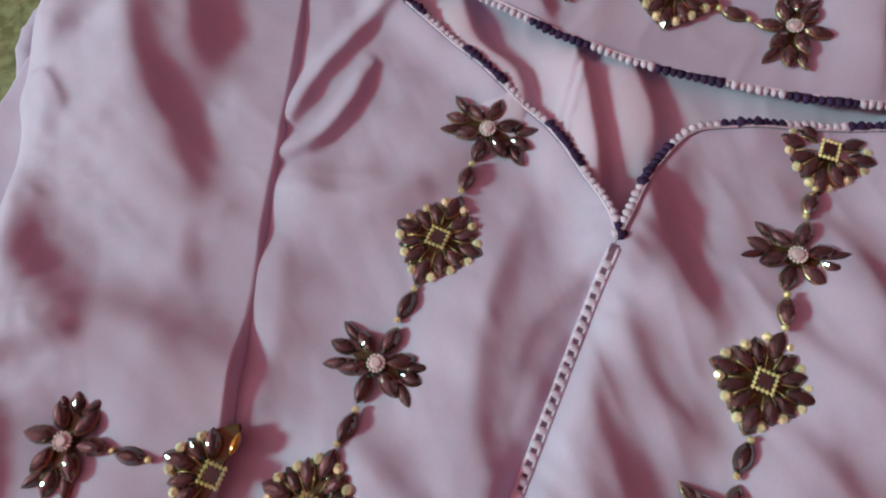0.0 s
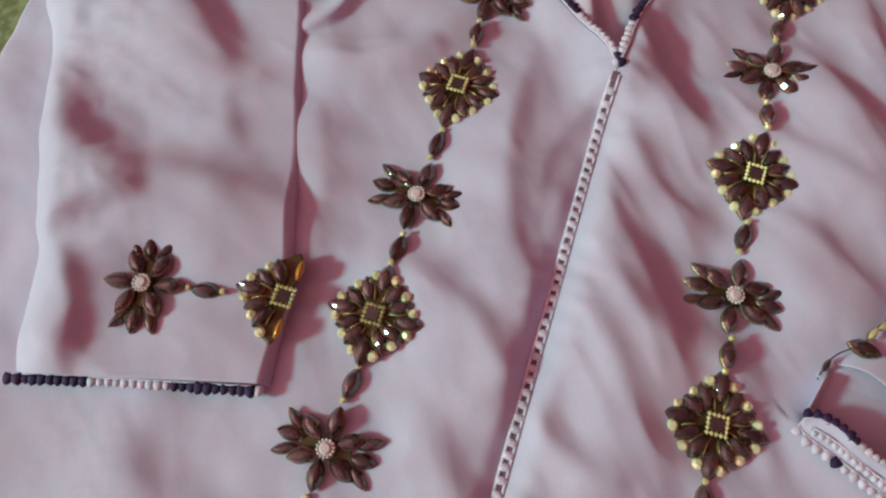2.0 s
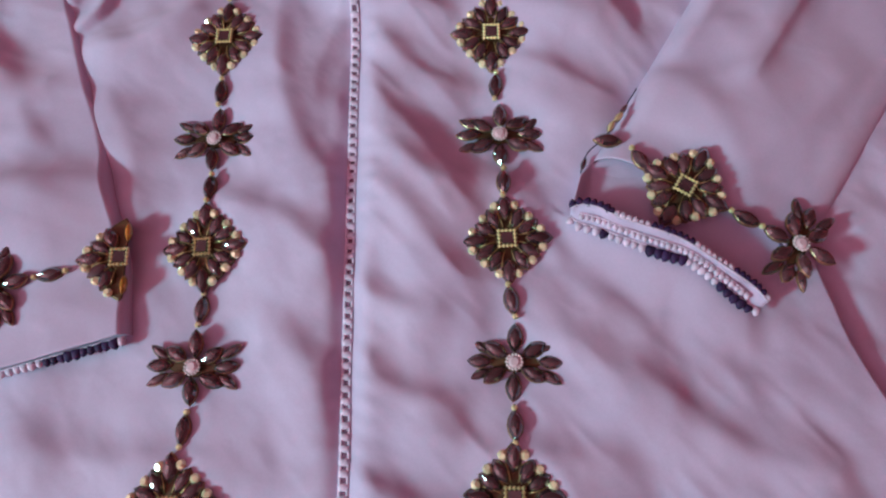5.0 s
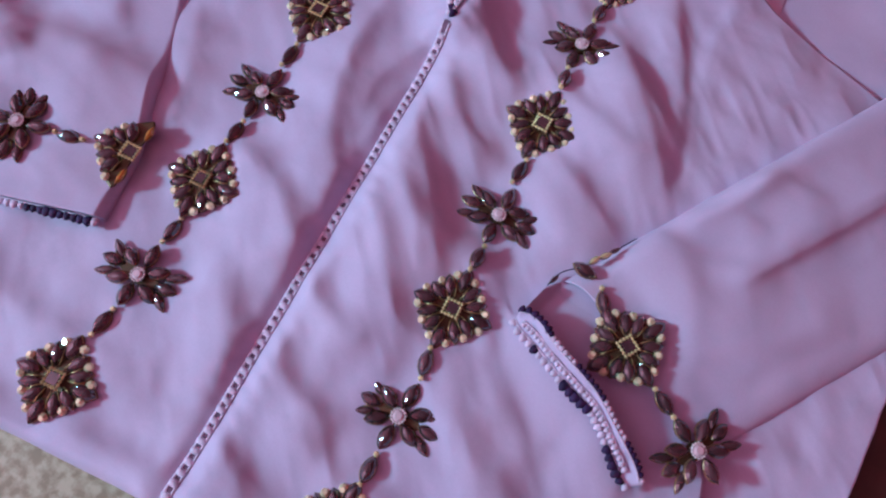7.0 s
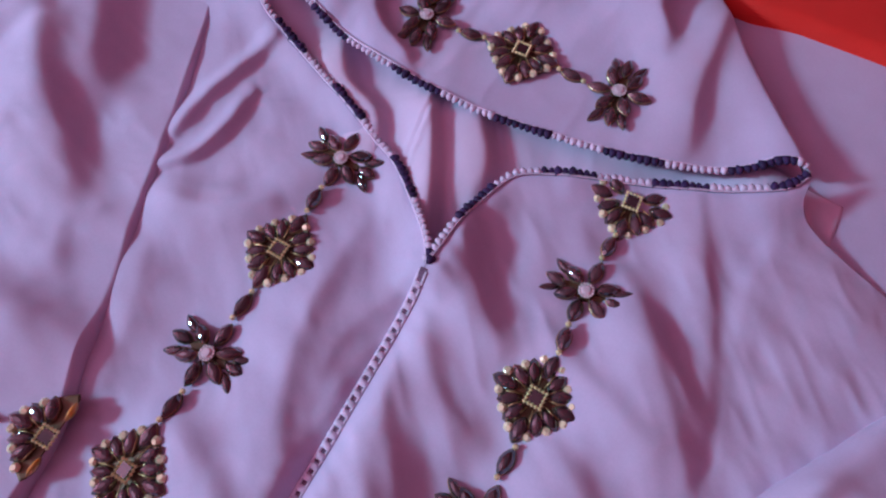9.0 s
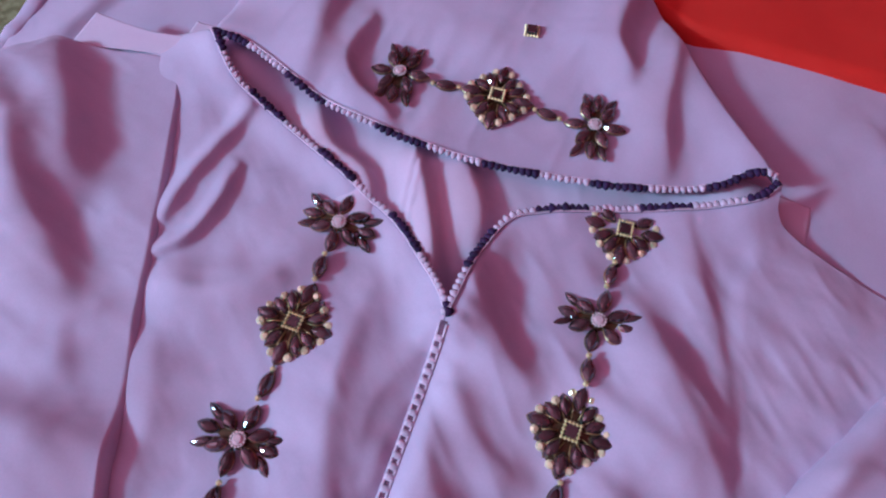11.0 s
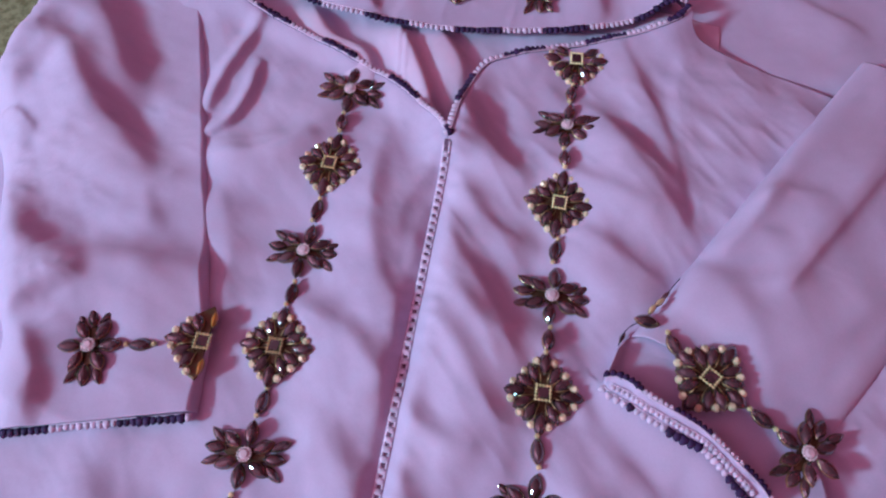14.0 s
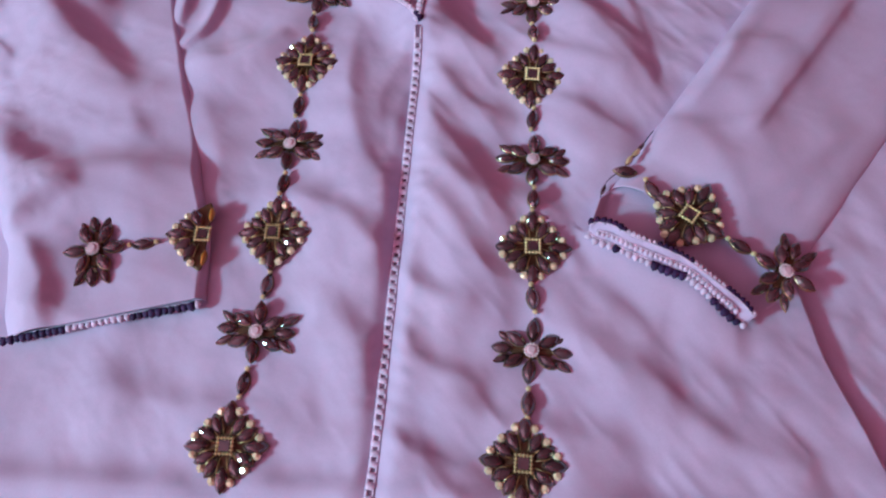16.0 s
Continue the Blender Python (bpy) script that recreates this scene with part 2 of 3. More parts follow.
BODY_FOLDS = [
    (0.0050, 0.0137, [(-0.034, 0.0), (-0.033, -0.037), (-0.024, -0.070), (-0.015, -0.090), (-0.001, -0.105)]),
    (0.0055, 0.0137, [(0.005, -0.042), (0.020, -0.063), (0.036, -0.082), (0.051, -0.103), (0.059, -0.118)]),
    (0.0060, 0.0150, [(0.004, -0.094), (0.024, -0.111), (0.037, -0.128), (0.050, -0.147), (0.060, -0.162)]),
    (0.0055, 0.0150, [(-0.060, -0.104), (-0.030, -0.118), (-0.016, -0.129), (0.004, -0.143)]),
    (0.0028, 0.0150, [(-0.034, -0.165), (-0.015, -0.183), (0.0, -0.189)]),
    (0.0045, 0.0125, [(0.003, -0.231), (0.030, -0.240), (0.055, -0.248)]),
    (0.0040, 0.0125, [(0.003, -0.176), (0.021, -0.195), (0.049, -0.204)]),
    (0.0030, 0.0112, [(0.002, -0.148), (0.021, -0.160), (0.041, -0.166)]),
    (0.0045, 0.0137, [(0.060, 0.006), (0.096, -0.011), (0.120, -0.020)]),
    (0.0045, 0.0125, [(0.098, 0.028), (0.125, -0.009), (0.145, -0.033)]),
    (0.0040, 0.0125, [(0.084, -0.038), (0.113, -0.056), (0.130, -0.065)]),
    (0.0045, 0.0163, [(0.075, -0.104), (0.094, -0.136), (0.109, -0.159), (0.132, -0.177)]),
    (0.0030, 0.0150, [(0.086, -0.166), (0.107, -0.186), (0.138, -0.203)]),
    (0.0028, 0.0085, [(0.099, 0.094), (0.114, 0.064), (0.127, 0.037), (0.135, 0.010), (0.140, -0.017)]),
    (0.0040, 0.0125, [(0.084, 0.046), (0.113, 0.019), (0.135, -0.002)]),
    (0.0035, 0.0125, [(-0.139, -0.016), (-0.107, -0.005), (-0.073, 0.013)]),
    (0.0025, 0.0125, [(-0.120, -0.050), (-0.105, -0.080), (-0.098, -0.115)]),
    (0.0025, 0.0112, [(-0.004, -0.020), (-0.014, -0.045), (-0.012, -0.075)]),
    (0.0030, 0.0100, [(0.012, -0.020), (0.030, -0.040), (0.055, -0.055)]),
    (0.0022, 0.0100, [(0.020, -0.085), (0.035, -0.100), (0.052, -0.122)]),
    (0.0040, 0.0110, [(-0.136, -0.022), (-0.110, -0.018), (-0.085, -0.002)]),
    (0.0035, 0.0140, [(0.030, -0.212), (0.070, -0.222), (0.110, -0.226)]),
    (0.0030, 0.0140, [(-0.150, -0.215), (-0.100, -0.222), (-0.040, -0.218)]),
    (0.0030, 0.0120, [(0.125, -0.19), (0.16, -0.22), (0.20, -0.235)]),
]


CUFF_IN = [(0.099, -0.125), (0.103, -0.124), (0.110, -0.126), (0.119, -0.132), (0.133, -0.138), (0.144, -0.143), (0.154, -0.150), (0.164, -0.157), (0.172, -0.163), (0.177, -0.169)]
CUFF_OUT = [(0.099, -0.128), (0.102, -0.133), (0.112, -0.138), (0.125, -0.144), (0.136, -0.149), (0.147, -0.152), (0.154, -0.157), (0.161, -0.165), (0.168, -0.171), (0.174, -0.172)]
CUFF_OUT = [(0.75 * a + 0.25 * c, 0.75 * b + 0.25 * d) for (a, b), (c, d) in zip(CUFF_OUT, CUFF_IN)]


def cuff_rise(X):
    """Height of the open cuff's free edge, arched between its two ends."""
    return 0.0085 + 0.0105 * np.sin(np.pi * np.clip((np.asarray(X, float) - 0.078) / 0.115, 0, 1)) ** 1.2


def calm(X, Y):
    """Less relief where the heavy ornaments and the seam hold the cloth flat."""
    k = np.ones(X.shape)
    for x, y in SEATS:
        k = k * (1 - 0.5 * np.exp(-((X - x) ** 2 + (Y - y) ** 2) / 0.014 ** 2))
    return k * (1 - 0.75 * np.exp(-(X / 0.0065) ** 2))


def lower_edge(X):
    """Where the front is folded under at the bottom."""
    return np.interp(X, (-0.27, -0.09, 0.0, 0.16, 0.25), (-0.2830, -0.2775, -0.2730, -0.2730, -0.2765))


def body_z(X, Y):
    X, Y = np.asarray(X, float), np.asarray(Y, float)
    z = sum(fold(X, Y, h, w, pts, 0.80) for h, w, pts in BODY_FOLDS)
    side = sstep(-0.03, 0.03, X)
    wrinkle = crumple(X, Y, 0.034, -48, 2.6, 5) * side + crumple(X, Y, 0.045, -60, 1.4, 6) * (1 - side)
    z = 1.38 * z + 0.0011 * ripple(X, Y, 60, 3) + 0.0006 * ripple(X, Y, 170, 14) + 0.0005 * crumple(X, Y, 0.013, -40, 1.5, 15) - 0.0012 * np.exp(-((X + 0.105) / 0.042) ** 2) * sstep(0.02, -0.03, Y) + 0.0042 * wrinkle * (0.32 + 0.68 * sstep(-0.07, -0.02, X))
    pucker = np.sin(Y * 520 + 3 * np.sin(Y * 61) + 180 * np.abs(X)) * np.exp(-((np.abs(X) - 0.006) / 0.007) ** 2)
    z = z + 0.00035 * pucker
    z = z * calm(X, Y)
    # two sharp pleats pinched where the sleeve folds over
    z = z + fold(X, Y, 0.0042, 0.0062, [(-0.149, 0.004), (-0.147, 0.028), (-0.142, 0.051), (-0.136, 0.078)], 0.5, 1.0)
    z = z + fold(X, Y, 0.0042, 0.0062, [(-0.144, -0.014), (-0.133, -0.002), (-0.128, 0.018), (-0.128, 0.044)], 0.45, 0.9)
    # the raised right lapel and the lifted neck edge
    z = z + fold(X, Y, 0.0088, 0.0145, [(0.003, 0.040), (0.013, 0.022), (0.028, 0.005), (0.048, -0.013)], 0.70)
    d, _ = signed(X, Y, curve(NECK_LEFT)(np.linspace(0, 1, 20)))
    z = z + 0.004 * np.exp(-(d / 0.010) ** 2)
    d, _ = signed(X, Y, curve(NECK_RIGHT)(np.linspace(0, 1, 20)))
    z = z + 0.005 * np.exp(-(d / 0.012) ** 2)
    z = z + 0.007 * np.exp(-((X - 0.130) ** 2 + (Y - 0.118) ** 2) / 0.024 ** 2) + 0.010 * np.exp(-((X + 0.172) ** 2 + (Y - 0.108) ** 2) / 0.03 ** 2)
    d, _ = signed(X, Y, [(0.138, 0.112), (0.153, 0.103), (0.201, 0.088), (0.262, 0.050)])
    z = z - 0.0045 * np.exp(-(d / 0.013) ** 2) * sstep(0.120, 0.19, X)
    d, side = signed(X, Y, CUFF_OUT)
    z = z * (1 - 0.8 * np.exp(-((X - 0.142) ** 2 + (Y + 0.130) ** 2) / 0.024 ** 2))
    z = z + np.clip(cuff_rise(X) - 0.0062 - z, 0, 1) * np.exp(-(d / np.where(side > 0, 0.019, 0.005)) ** 2) * sstep(0.086, 0.106, X) * sstep(0.184, 0.168, X)
    # the roll above the lower fold, and the fold itself
    pinned = 1 - 0.7 * np.exp(-((X + 0.069) / 0.02) ** 2) - 0.7 * np.exp(-((X - 0.069) / 0.02) ** 2)
    up = Y - lower_edge(X)
    z = z + pinned * (0.0046 * np.exp(-((up - 0.0115) / np.where(up > 0.0115, 0.0080, 0.012)) ** 2) + 0.0008 * np.sin(X * 70 + 1.0) * np.exp(-((up - 0.022) / 0.012) ** 2))
    # edge of the side panel at the armhole
    d, side = signed(X, Y, [(0.147, -0.033), (0.132, 0.024), (0.128, 0.068), (0.134, 0.098)])
    z = z + 0.0014 * sstep(-0.005, 0.005, d * side) * np.exp(-np.clip(d - 0.01, 0, 1) / 0.03) * sstep(-0.04, -0.02, Y) * sstep(0.10, 0.085, Y) * (X > 0.11)
    # side edge of the front, a step down to the layer beneath
    d, side = signed(X, Y, [(0.252, -0.275), (0.232, -0.235), (0.212, -0.184), (0.203, -0.145), (0.196, -0.115)])
    z = z - 0.008 * sstep(0.0, 0.0035, d * side) * sstep(0.16, 0.19, X) * sstep(-0.125, -0.160, Y)
    z = z - 0.016 * (1 - np.sqrt(np.clip(1 - np.clip((0.0085 - up) / 0.0082, 0, 1) ** 2, 0, 1)))
    return z


# ---- the dress ----
dress = tagged(empty("dress"), "lilac linen dress with beaded ornaments, laid flat, sleeves folded", "dress")
left_top = curve([(-0.290, 0.060), (-0.235, 0.094), *NECK_LEFT])
right_top = curve([*NECK_RIGHT, (0.1385, 0.112), (0.153, 0.103), (0.201, 0.088), (0.245, 0.070), (0.285, 0.045)])
sheet("front_panel", curve([(-0.262, -0.2822), (-0.18, -0.2800), (-0.09, -0.2772), (0.0, -0.2727)]), left_top, 330, 260, lambda X, Y, U, V: body_z(X, Y), LILAC, dress)


low_right = curve([(0.0, -0.2727), (0.08, -0.2727), (0.16, -0.2727), (0.260, -0.2765)])
sheet("front_panel", low_right, right_top, 330, 280, lambda X, Y, U, V: body_z(X, Y) - 0.008 * sstep(0.985, 1.0, V), LILAC, dress)


def back_z(X, Y, U=0, V=0):
    z = -0.0055 + 0.0006 * ripple(X, Y, 60, 8) + 0.0025 * crumple(X, Y, 0.03, -65, 2.4, 9)
    for h, w, pts in ((0.009, 0.012, [(-0.105, 0.098), (-0.087, 0.076), (-0.063, 0.065), (-0.050, 0.040)]), (0.010, 0.010, [(-0.046, 0.090), (-0.027, 0.058), (-0.006, 0.015)]), (0.009, 0.014, [(-0.020, 0.095), (0.000, 0.067), (0.004, 0.045)])):
        z = z + fold(X, Y, h, w, pts, 0.6)
    # the lining lifts with both ends of the opening
    z = z + 0.012 * np.exp(-((X + 0.160) ** 2 + (Y - 0.104) ** 2) / 0.022 ** 2) + 0.010 * np.exp(-((X - 0.122) ** 2 + (Y - 0.116) ** 2) / 0.022 ** 2)
    z = z + 0.0010 * (np.exp(-((X + 0.046 + (Y - 0.088) * 0.12) / 0.0008) ** 2) + np.exp(-((X + 0.0415 + (Y - 0.088) * 0.12) / 0.0008) ** 2))
    return z


sheet("back_panel", curve([(-0.20, -0.01), (0.0, -0.01), (0.16, -0.01)]), curve([(-0.20, 0.128), (0.0, 0.128), (0.16, 0.128)]), 150, 260, back_z, INNER, dress, label="pale inside of the back, seen through the neck opening")

YOKE_FOLDS = [
    (0.010, 0.020, [(-0.118, 0.200), (-0.119, 0.154), (-0.114, 0.124), (-0.112, 0.102)]),
    (0.008, 0.010, [(-0.096, 0.155), (-0.098, 0.126), (-0.086, 0.109), (-0.065, 0.098)]),
    (0.012, 0.014, [(0.043, 0.230), (0.040, 0.185), (0.050, 0.166)]),
    (0.006, 0.010, [(0.066, 0.210), (0.099, 0.169), (0.132, 0.143)]),
    (0.007, 0.014, [(0.072, 0.196), (0.076, 0.150), (0.083, 0.118)]),
]


def yoke_z(X, Y, U=0, V=0):
    z = 0.005 + 0.0008 * ripple(X, Y, 50, 5) + 0.0030 * crumple(X, Y, 0.036, 80, 2.0, 7) + sum(fold(X, Y, h, w, pts, 0.6) for h, w, pts in YOKE_FOLDS)
    d, _ = signed(X, Y, curve(NECK_BACK)(np.linspace(0, 1, 20)))
    z = z + 0.007 * np.exp(-((X + 0.02) / 0.075) ** 2) * sstep(0.13, 0.165, Y)
    z = z + 0.007 * np.exp(-((X - 0.130) ** 2 + (Y - 0.128) ** 2) / 0.02 ** 2) + 0.006 * np.exp(-((X + 0.172) ** 2 + (Y - 0.114) ** 2) / 0.02 ** 2)
    side = np.clip(np.maximum(X - (0.140 - (Y - 0.13) * 0.85), -0.185 - X) / 0.012 + 1, 0, 1)
    return z - 0.019 * side ** 2 * (Y > 0)


sheet("back_yoke", curve(NECK_BACK), curve([(-0.205, 0.26), (-0.05, 0.26), (0.04, 0.26)]), 170, 300, yoke_z, LILAC, dress)

# ---- sleeves ----
SLEEVE_FOLDS = [
    (0.0108, 0.020, [(-0.240, 0.030), (-0.212, -0.002), (-0.170, -0.037)]),
    (0.0140, 0.024, [(-0.246, 0.080), (-0.216, 0.046), (-0.193, 0.012)]),
    (0.0075, 0.026, [(-0.255, 0.060), (-0.264, 0.025), (-0.274, -0.012)]),
    (0.0105, 0.022, [(-0.112, -0.096), (-0.149, -0.097), (-0.190, -0.102), (-0.215, -0.095), (-0.245, -0.070)]),
    (0.0060, 0.0125, [(-0.190, -0.150), (-0.178, -0.168), (-0.172, -0.190)]),
    (0.003, 0.006, [(-0.244, -0.030), (-0.256, -0.022), (-0.270, -0.024)]),
    (0.007, 0.016, [(-0.246, 0.030), (-0.257, 0.008), (-0.262, -0.015)]),
    (0.0065, 0.011, [(-0.206, -0.150), (-0.193, -0.132), (-0.176, -0.119)]),
    (0.003, 0.014, [(-0.150, -0.045), (-0.160, -0.062), (-0.150, -0.080)]),
]


def sleeve_left_z(X, Y, U, V):
    z = 0.0030 + 0.0025 * (1 - U) + 0.0014 * sstep(0.25, 0.9, U) * sstep(0.6, 0.1, V) - 0.0008 * sstep(0.4, 0.8, V) + 0.0008 * ripple(X, Y, 60, 11) + 0.0004 * ripple(X, Y, 150, 16)
    flat = 1 - 0.7 * np.exp(-((X + 0.158) ** 2 + (Y + 0.150) ** 2) / 0.016 ** 2) - 0.8 * np.exp(-((X + 0.11) ** 2 + (Y + 0.141) ** 2) / 0.02 ** 2)
    z = z + ((0.0038 * crumple(X, Y, 0.040, -20, 2.0, 12) + 0.0021 * crumple(X, Y, 0.016, 35, 1.8, 21) * sstep(0.75, 0.2, U)) + sum(fold(X, Y, h, w, pts, 0.65) for h, w, pts in SLEEVE_FOLDS)) * np.clip(flat, 0, 1)
    wide = 0.10 + 0.05 * V
    e = np.clip((1 - U) * wide / 0.004, 0, 1)
    z = z - (z + 0.0005) * (1 - np.sqrt(np.clip(1 - (1 - e) ** 2, 0, 1)))
    e = np.clip(U * wide / 0.024, 0, 1)
    return z - (z + 0.007) * (1 - np.sqrt(np.clip(1 - (1 - e) ** 2, 0, 1)))


sheet("sleeve", curve([(-0.198, -0.202), (-0.204, -0.189), (-0.209, -0.170), (-0.214, -0.153), (-0.221, -0.142), (-0.231, -0.120), (-0.240, -0.103), (-0.250, -0.079), (-0.264, -0.052), (-0.278, -0.033), (-0.292, 0.010), (-0.290, 0.045), (-0.264, 0.077)]),
                 curve([(-0.097, -0.174), (-0.102, -0.141), (-0.108, -0.120), (-0.121, -0.080), (-0.131, -0.053), (-0.141, -0.026), (-0.151, 0.002), (-0.162, 0.033), (-0.177, 0.071), (-0.189, 0.095)]),
                 200, 260, sleeve_left_z, LILAC, dress, squeeze=0.6, label="sleeve folded across the front, creased")

RSLEEVE_FOLDS = [
    (0.005, 0.022, [(0.252, 0.027), (0.222, -0.016), (0.193, -0.059)]),
    (0.004, 0.016, [(0.206, 0.050), (0.193, 0.007), (0.172, -0.022)]),
    (0.004, 0.016, [(0.134, -0.050), (0.164, -0.057), (0.200, -0.051)]),
    (0.0024, 0.006, [(0.262, 0.040), (0.226, -0.012), (0.190, -0.062)]),
    (0.0040, 0.018, [(0.160, -0.060), (0.178, -0.088), (0.186, -0.120)]),
    (0.0030, 0.012, [(0.185, 0.005), (0.178, -0.020), (0.160, -0.045)]),
    (0.0022, 0.010, [(0.150, -0.040), (0.168, -0.030), (0.185, -0.028)]),
    (0.0022, 0.010, [(0.17, -0.005), (0.19, 0.0), (0.21, 0.0)]),
    (0.003, 0.014, [(0.24, -0.06), (0.215, -0.085), (0.19, -0.10)]),
]


def sleeve_right_z(X, Y, U, V):
    keep = 1 - np.exp(-((X - 0.150) ** 2 + (Y + 0.118) ** 2) / 0.026 ** 2) - np.exp(-((X - 0.194) ** 2 + (Y + 0.145) ** 2) / 0.024 ** 2)
    keep = np.clip(keep, 0, 1)
    z = 0.0058 + 0.0006 * ripple(X, Y, 55, 21) + keep * (0.0026 * crumple(X, Y, 0.05, 50, 2.0, 22) + sum(fold(X, Y, h, w, pts, 0.7) for h, w, pts in RSLEEVE_FOLDS) * sstep(0.0, 0.12, V))
    z = z + 0.0026 * sstep(0.10, 0.0, V)
    wide = 0.10
    e = np.clip((1 - U) * wide / 0.012, 0, 1)
    z = z - (z - 0.0015) * (1 - np.sqrt(np.clip(1 - (1 - e) ** 2, 0, 1)))
    e = np.clip(U * wide / 0.012, 0, 1)
    return z - (z - 0.003) * (1 - np.sqrt(np.clip(1 - (1 - e) ** 2, 0, 1)))


# upper layer of the sleeve: from the open cuff up to the shoulder
mouth = curve([(0.112, -0.099), (0.121, -0.100), (0.134, -0.105), (0.151, -0.115), (0.170, -0.128), (0.184, -0.138), (0.198, -0.150)])
shoulder = curve([(0.245, 0.105), (0.280, 0.090), (0.315, 0.075), (0.350, 0.060)])
sheet("sleeve", mouth, shoulder, 220, 150, lambda X, Y, U, V: sleeve_right_z(X, Y, V, U), LILAC, dress, label="sleeve folded inward, cuff lying open")


def cuff_z(X, Y, U, V):
    return 0.0034 + (cuff_rise(X) - 0.0042) * sstep(0.80, 1, U) + 0.0085 * sstep(0.10, 0.0, V) * sstep(0.0, 0.25, U) * sstep(1.0, 0.8, U) + 0.0005 * ripple(X, Y, 90, 33)


sheet("cuff", curve([(0.106, -0.104), (0.116, -0.095), (0.134, -0.098), (0.152, -0.112), (0.172, -0.126), (0.188, -0.138), (0.197, -0.155)]), curve(CUFF_IN), 60, 90, cuff_z, LILAC, dress, label="inside of the open cuff, in shade")
sheet("cuff_band", curve(CUFF_IN), curve(CUFF_OUT), 16, 70, lambda X, Y, U, V: cuff_rise(X) - 0.0040 * U + 0.0005 * ripple(X, Y, 700, 2), LILAC, dress, label="pale inner band of the open cuff")
# turned-back corner of cloth above the folded sleeve
sheet("shoulder_flap", curve([(-0.252, 0.082), (-0.220, 0.090), (-0.188, 0.096)]), curve([(-0.248, 0.106), (-0.215, 0.104), (-0.190, 0.108)]), 24, 60, lambda X, Y, U, V: 0.004 + 0.003 * U + 0.0006 * ripple(X, Y, 80, 61), INNER, dress, label="pale corner turned back at the shoulder")


# ---- beaded ornaments ----
def marquise(length, width, high, mat, name):
    """A faceted boat-shaped stone in a thin gilt setting, lying along y."""
    half = [(0.5, 0.0), (0.43, 0.20), (0.24, 0.38), (0.0, 0.5)]
    ring = half + [(-x, y) for x, y in half[2::-1]] + [(-x, -y) for x, y in half[1:]] + [(x, -y) for x, y in half[2:0:-1]]
    ring = [(width * x, length * y) for x, y in ring]
    n = len(ring)
    verts = [(x * k, y * q, high * z) for k, q, z in ((1.10, 1.04, 0.0), (1.08, 1.03, 0.30), (0.96, 0.97, 0.42), (0.62, 0.70, 0.84), (0.22, 0.36, 1.0)) for x, y in ring]
    faces = [tuple(range(4 * n, 5 * n))]
    for k in range(0, 4 * n, n):
        faces += [(k + i, k + (i + 1) % n, k + n + (i + 1) % n, k + n + i) for i in range(n)]
    me = mesh_of(name, verts, faces, mat, False)
    me.materials.append(SETTING)
    for f in list(me.polygons)[1:1 + 2 * n]:
        f.material_index = 1
    return me


def round_stone(radius, high, mat, name, n=8):
    verts = [(radius * c * math.cos(2 * math.pi * i / n), radius * c * math.sin(2 * math.pi * i / n), z) for c, z in ((0.9, 0), (1.0, high * 0.45), (0.55, high)) for i in range(n)]
    faces = [tuple(range(2 * n, 3 * n))]
    for k in (0, n):
        faces += [(k + i, k + (i + 1) % n, k + n + (i + 1) % n, k + n + i) for i in range(n)]
    return mesh_of(name, verts, faces, mat, False)


def plate(outline, high, mat, name):
    n = len(outline)
    verts = [(x, y, 0) for x, y in outline] + [(x, y, high * 0.7) for x, y in outline] + [(x * 0.94, y * 0.94, high) for x, y in outline]
    faces = [tuple(range(2 * n, 3 * n))]
    for k in (0, n):
        faces += [(k + i, k + (i + 1) % n, k + n + (i + 1) % n, k + n + i) for i in range(n)]
    return mesh_of(name, verts, faces, mat, False)


def tube(points, radius, mat, name, closed=False, sides=6):
    p = np.array(points, float)
    nxt = np.roll(p, -1, 0) if closed else np.vstack([p[1:], 2 * p[-1:] - p[-2:-1]])
    prv = np.roll(p, 1, 0) if closed else np.vstack([2 * p[:1] - p[1:2], p[:-1]])
    way = nxt - prv
    way /= np.linalg.norm(way, axis=1)[:, None] + 1e-12
    side = np.cross(way, (0, 0, 1.0))
    side /= np.linalg.norm(side, axis=1)[:, None] + 1e-12
    up = np.cross(side, way)
    verts = [p[i] + radius * (side[i] * math.cos(a) + up[i] * math.sin(a)) for i in range(len(p)) for a in np.arange(sides) * 2 * math.pi / sides]
    n = len(p)
    faces = [(i * sides + k, i * sides + (k + 1) % sides, ((i + 1) % n) * sides + (k + 1) % sides, ((i + 1) % n) * sides + k) for i in range(n if closed else n - 1) for k in range(sides)]
    if not closed:
        faces += [tuple(range(sides))[::-1], tuple(range((n - 1) * sides, n * sides))]
    return mesh_of(name, verts, faces, mat)


def rhomb(a, sx=0.0200, sy=0.0208, power=1.2):
    r = (abs(math.cos(a) / sx) ** power + abs(math.sin(a) / sy) ** power) ** (-1 / power)
    return r


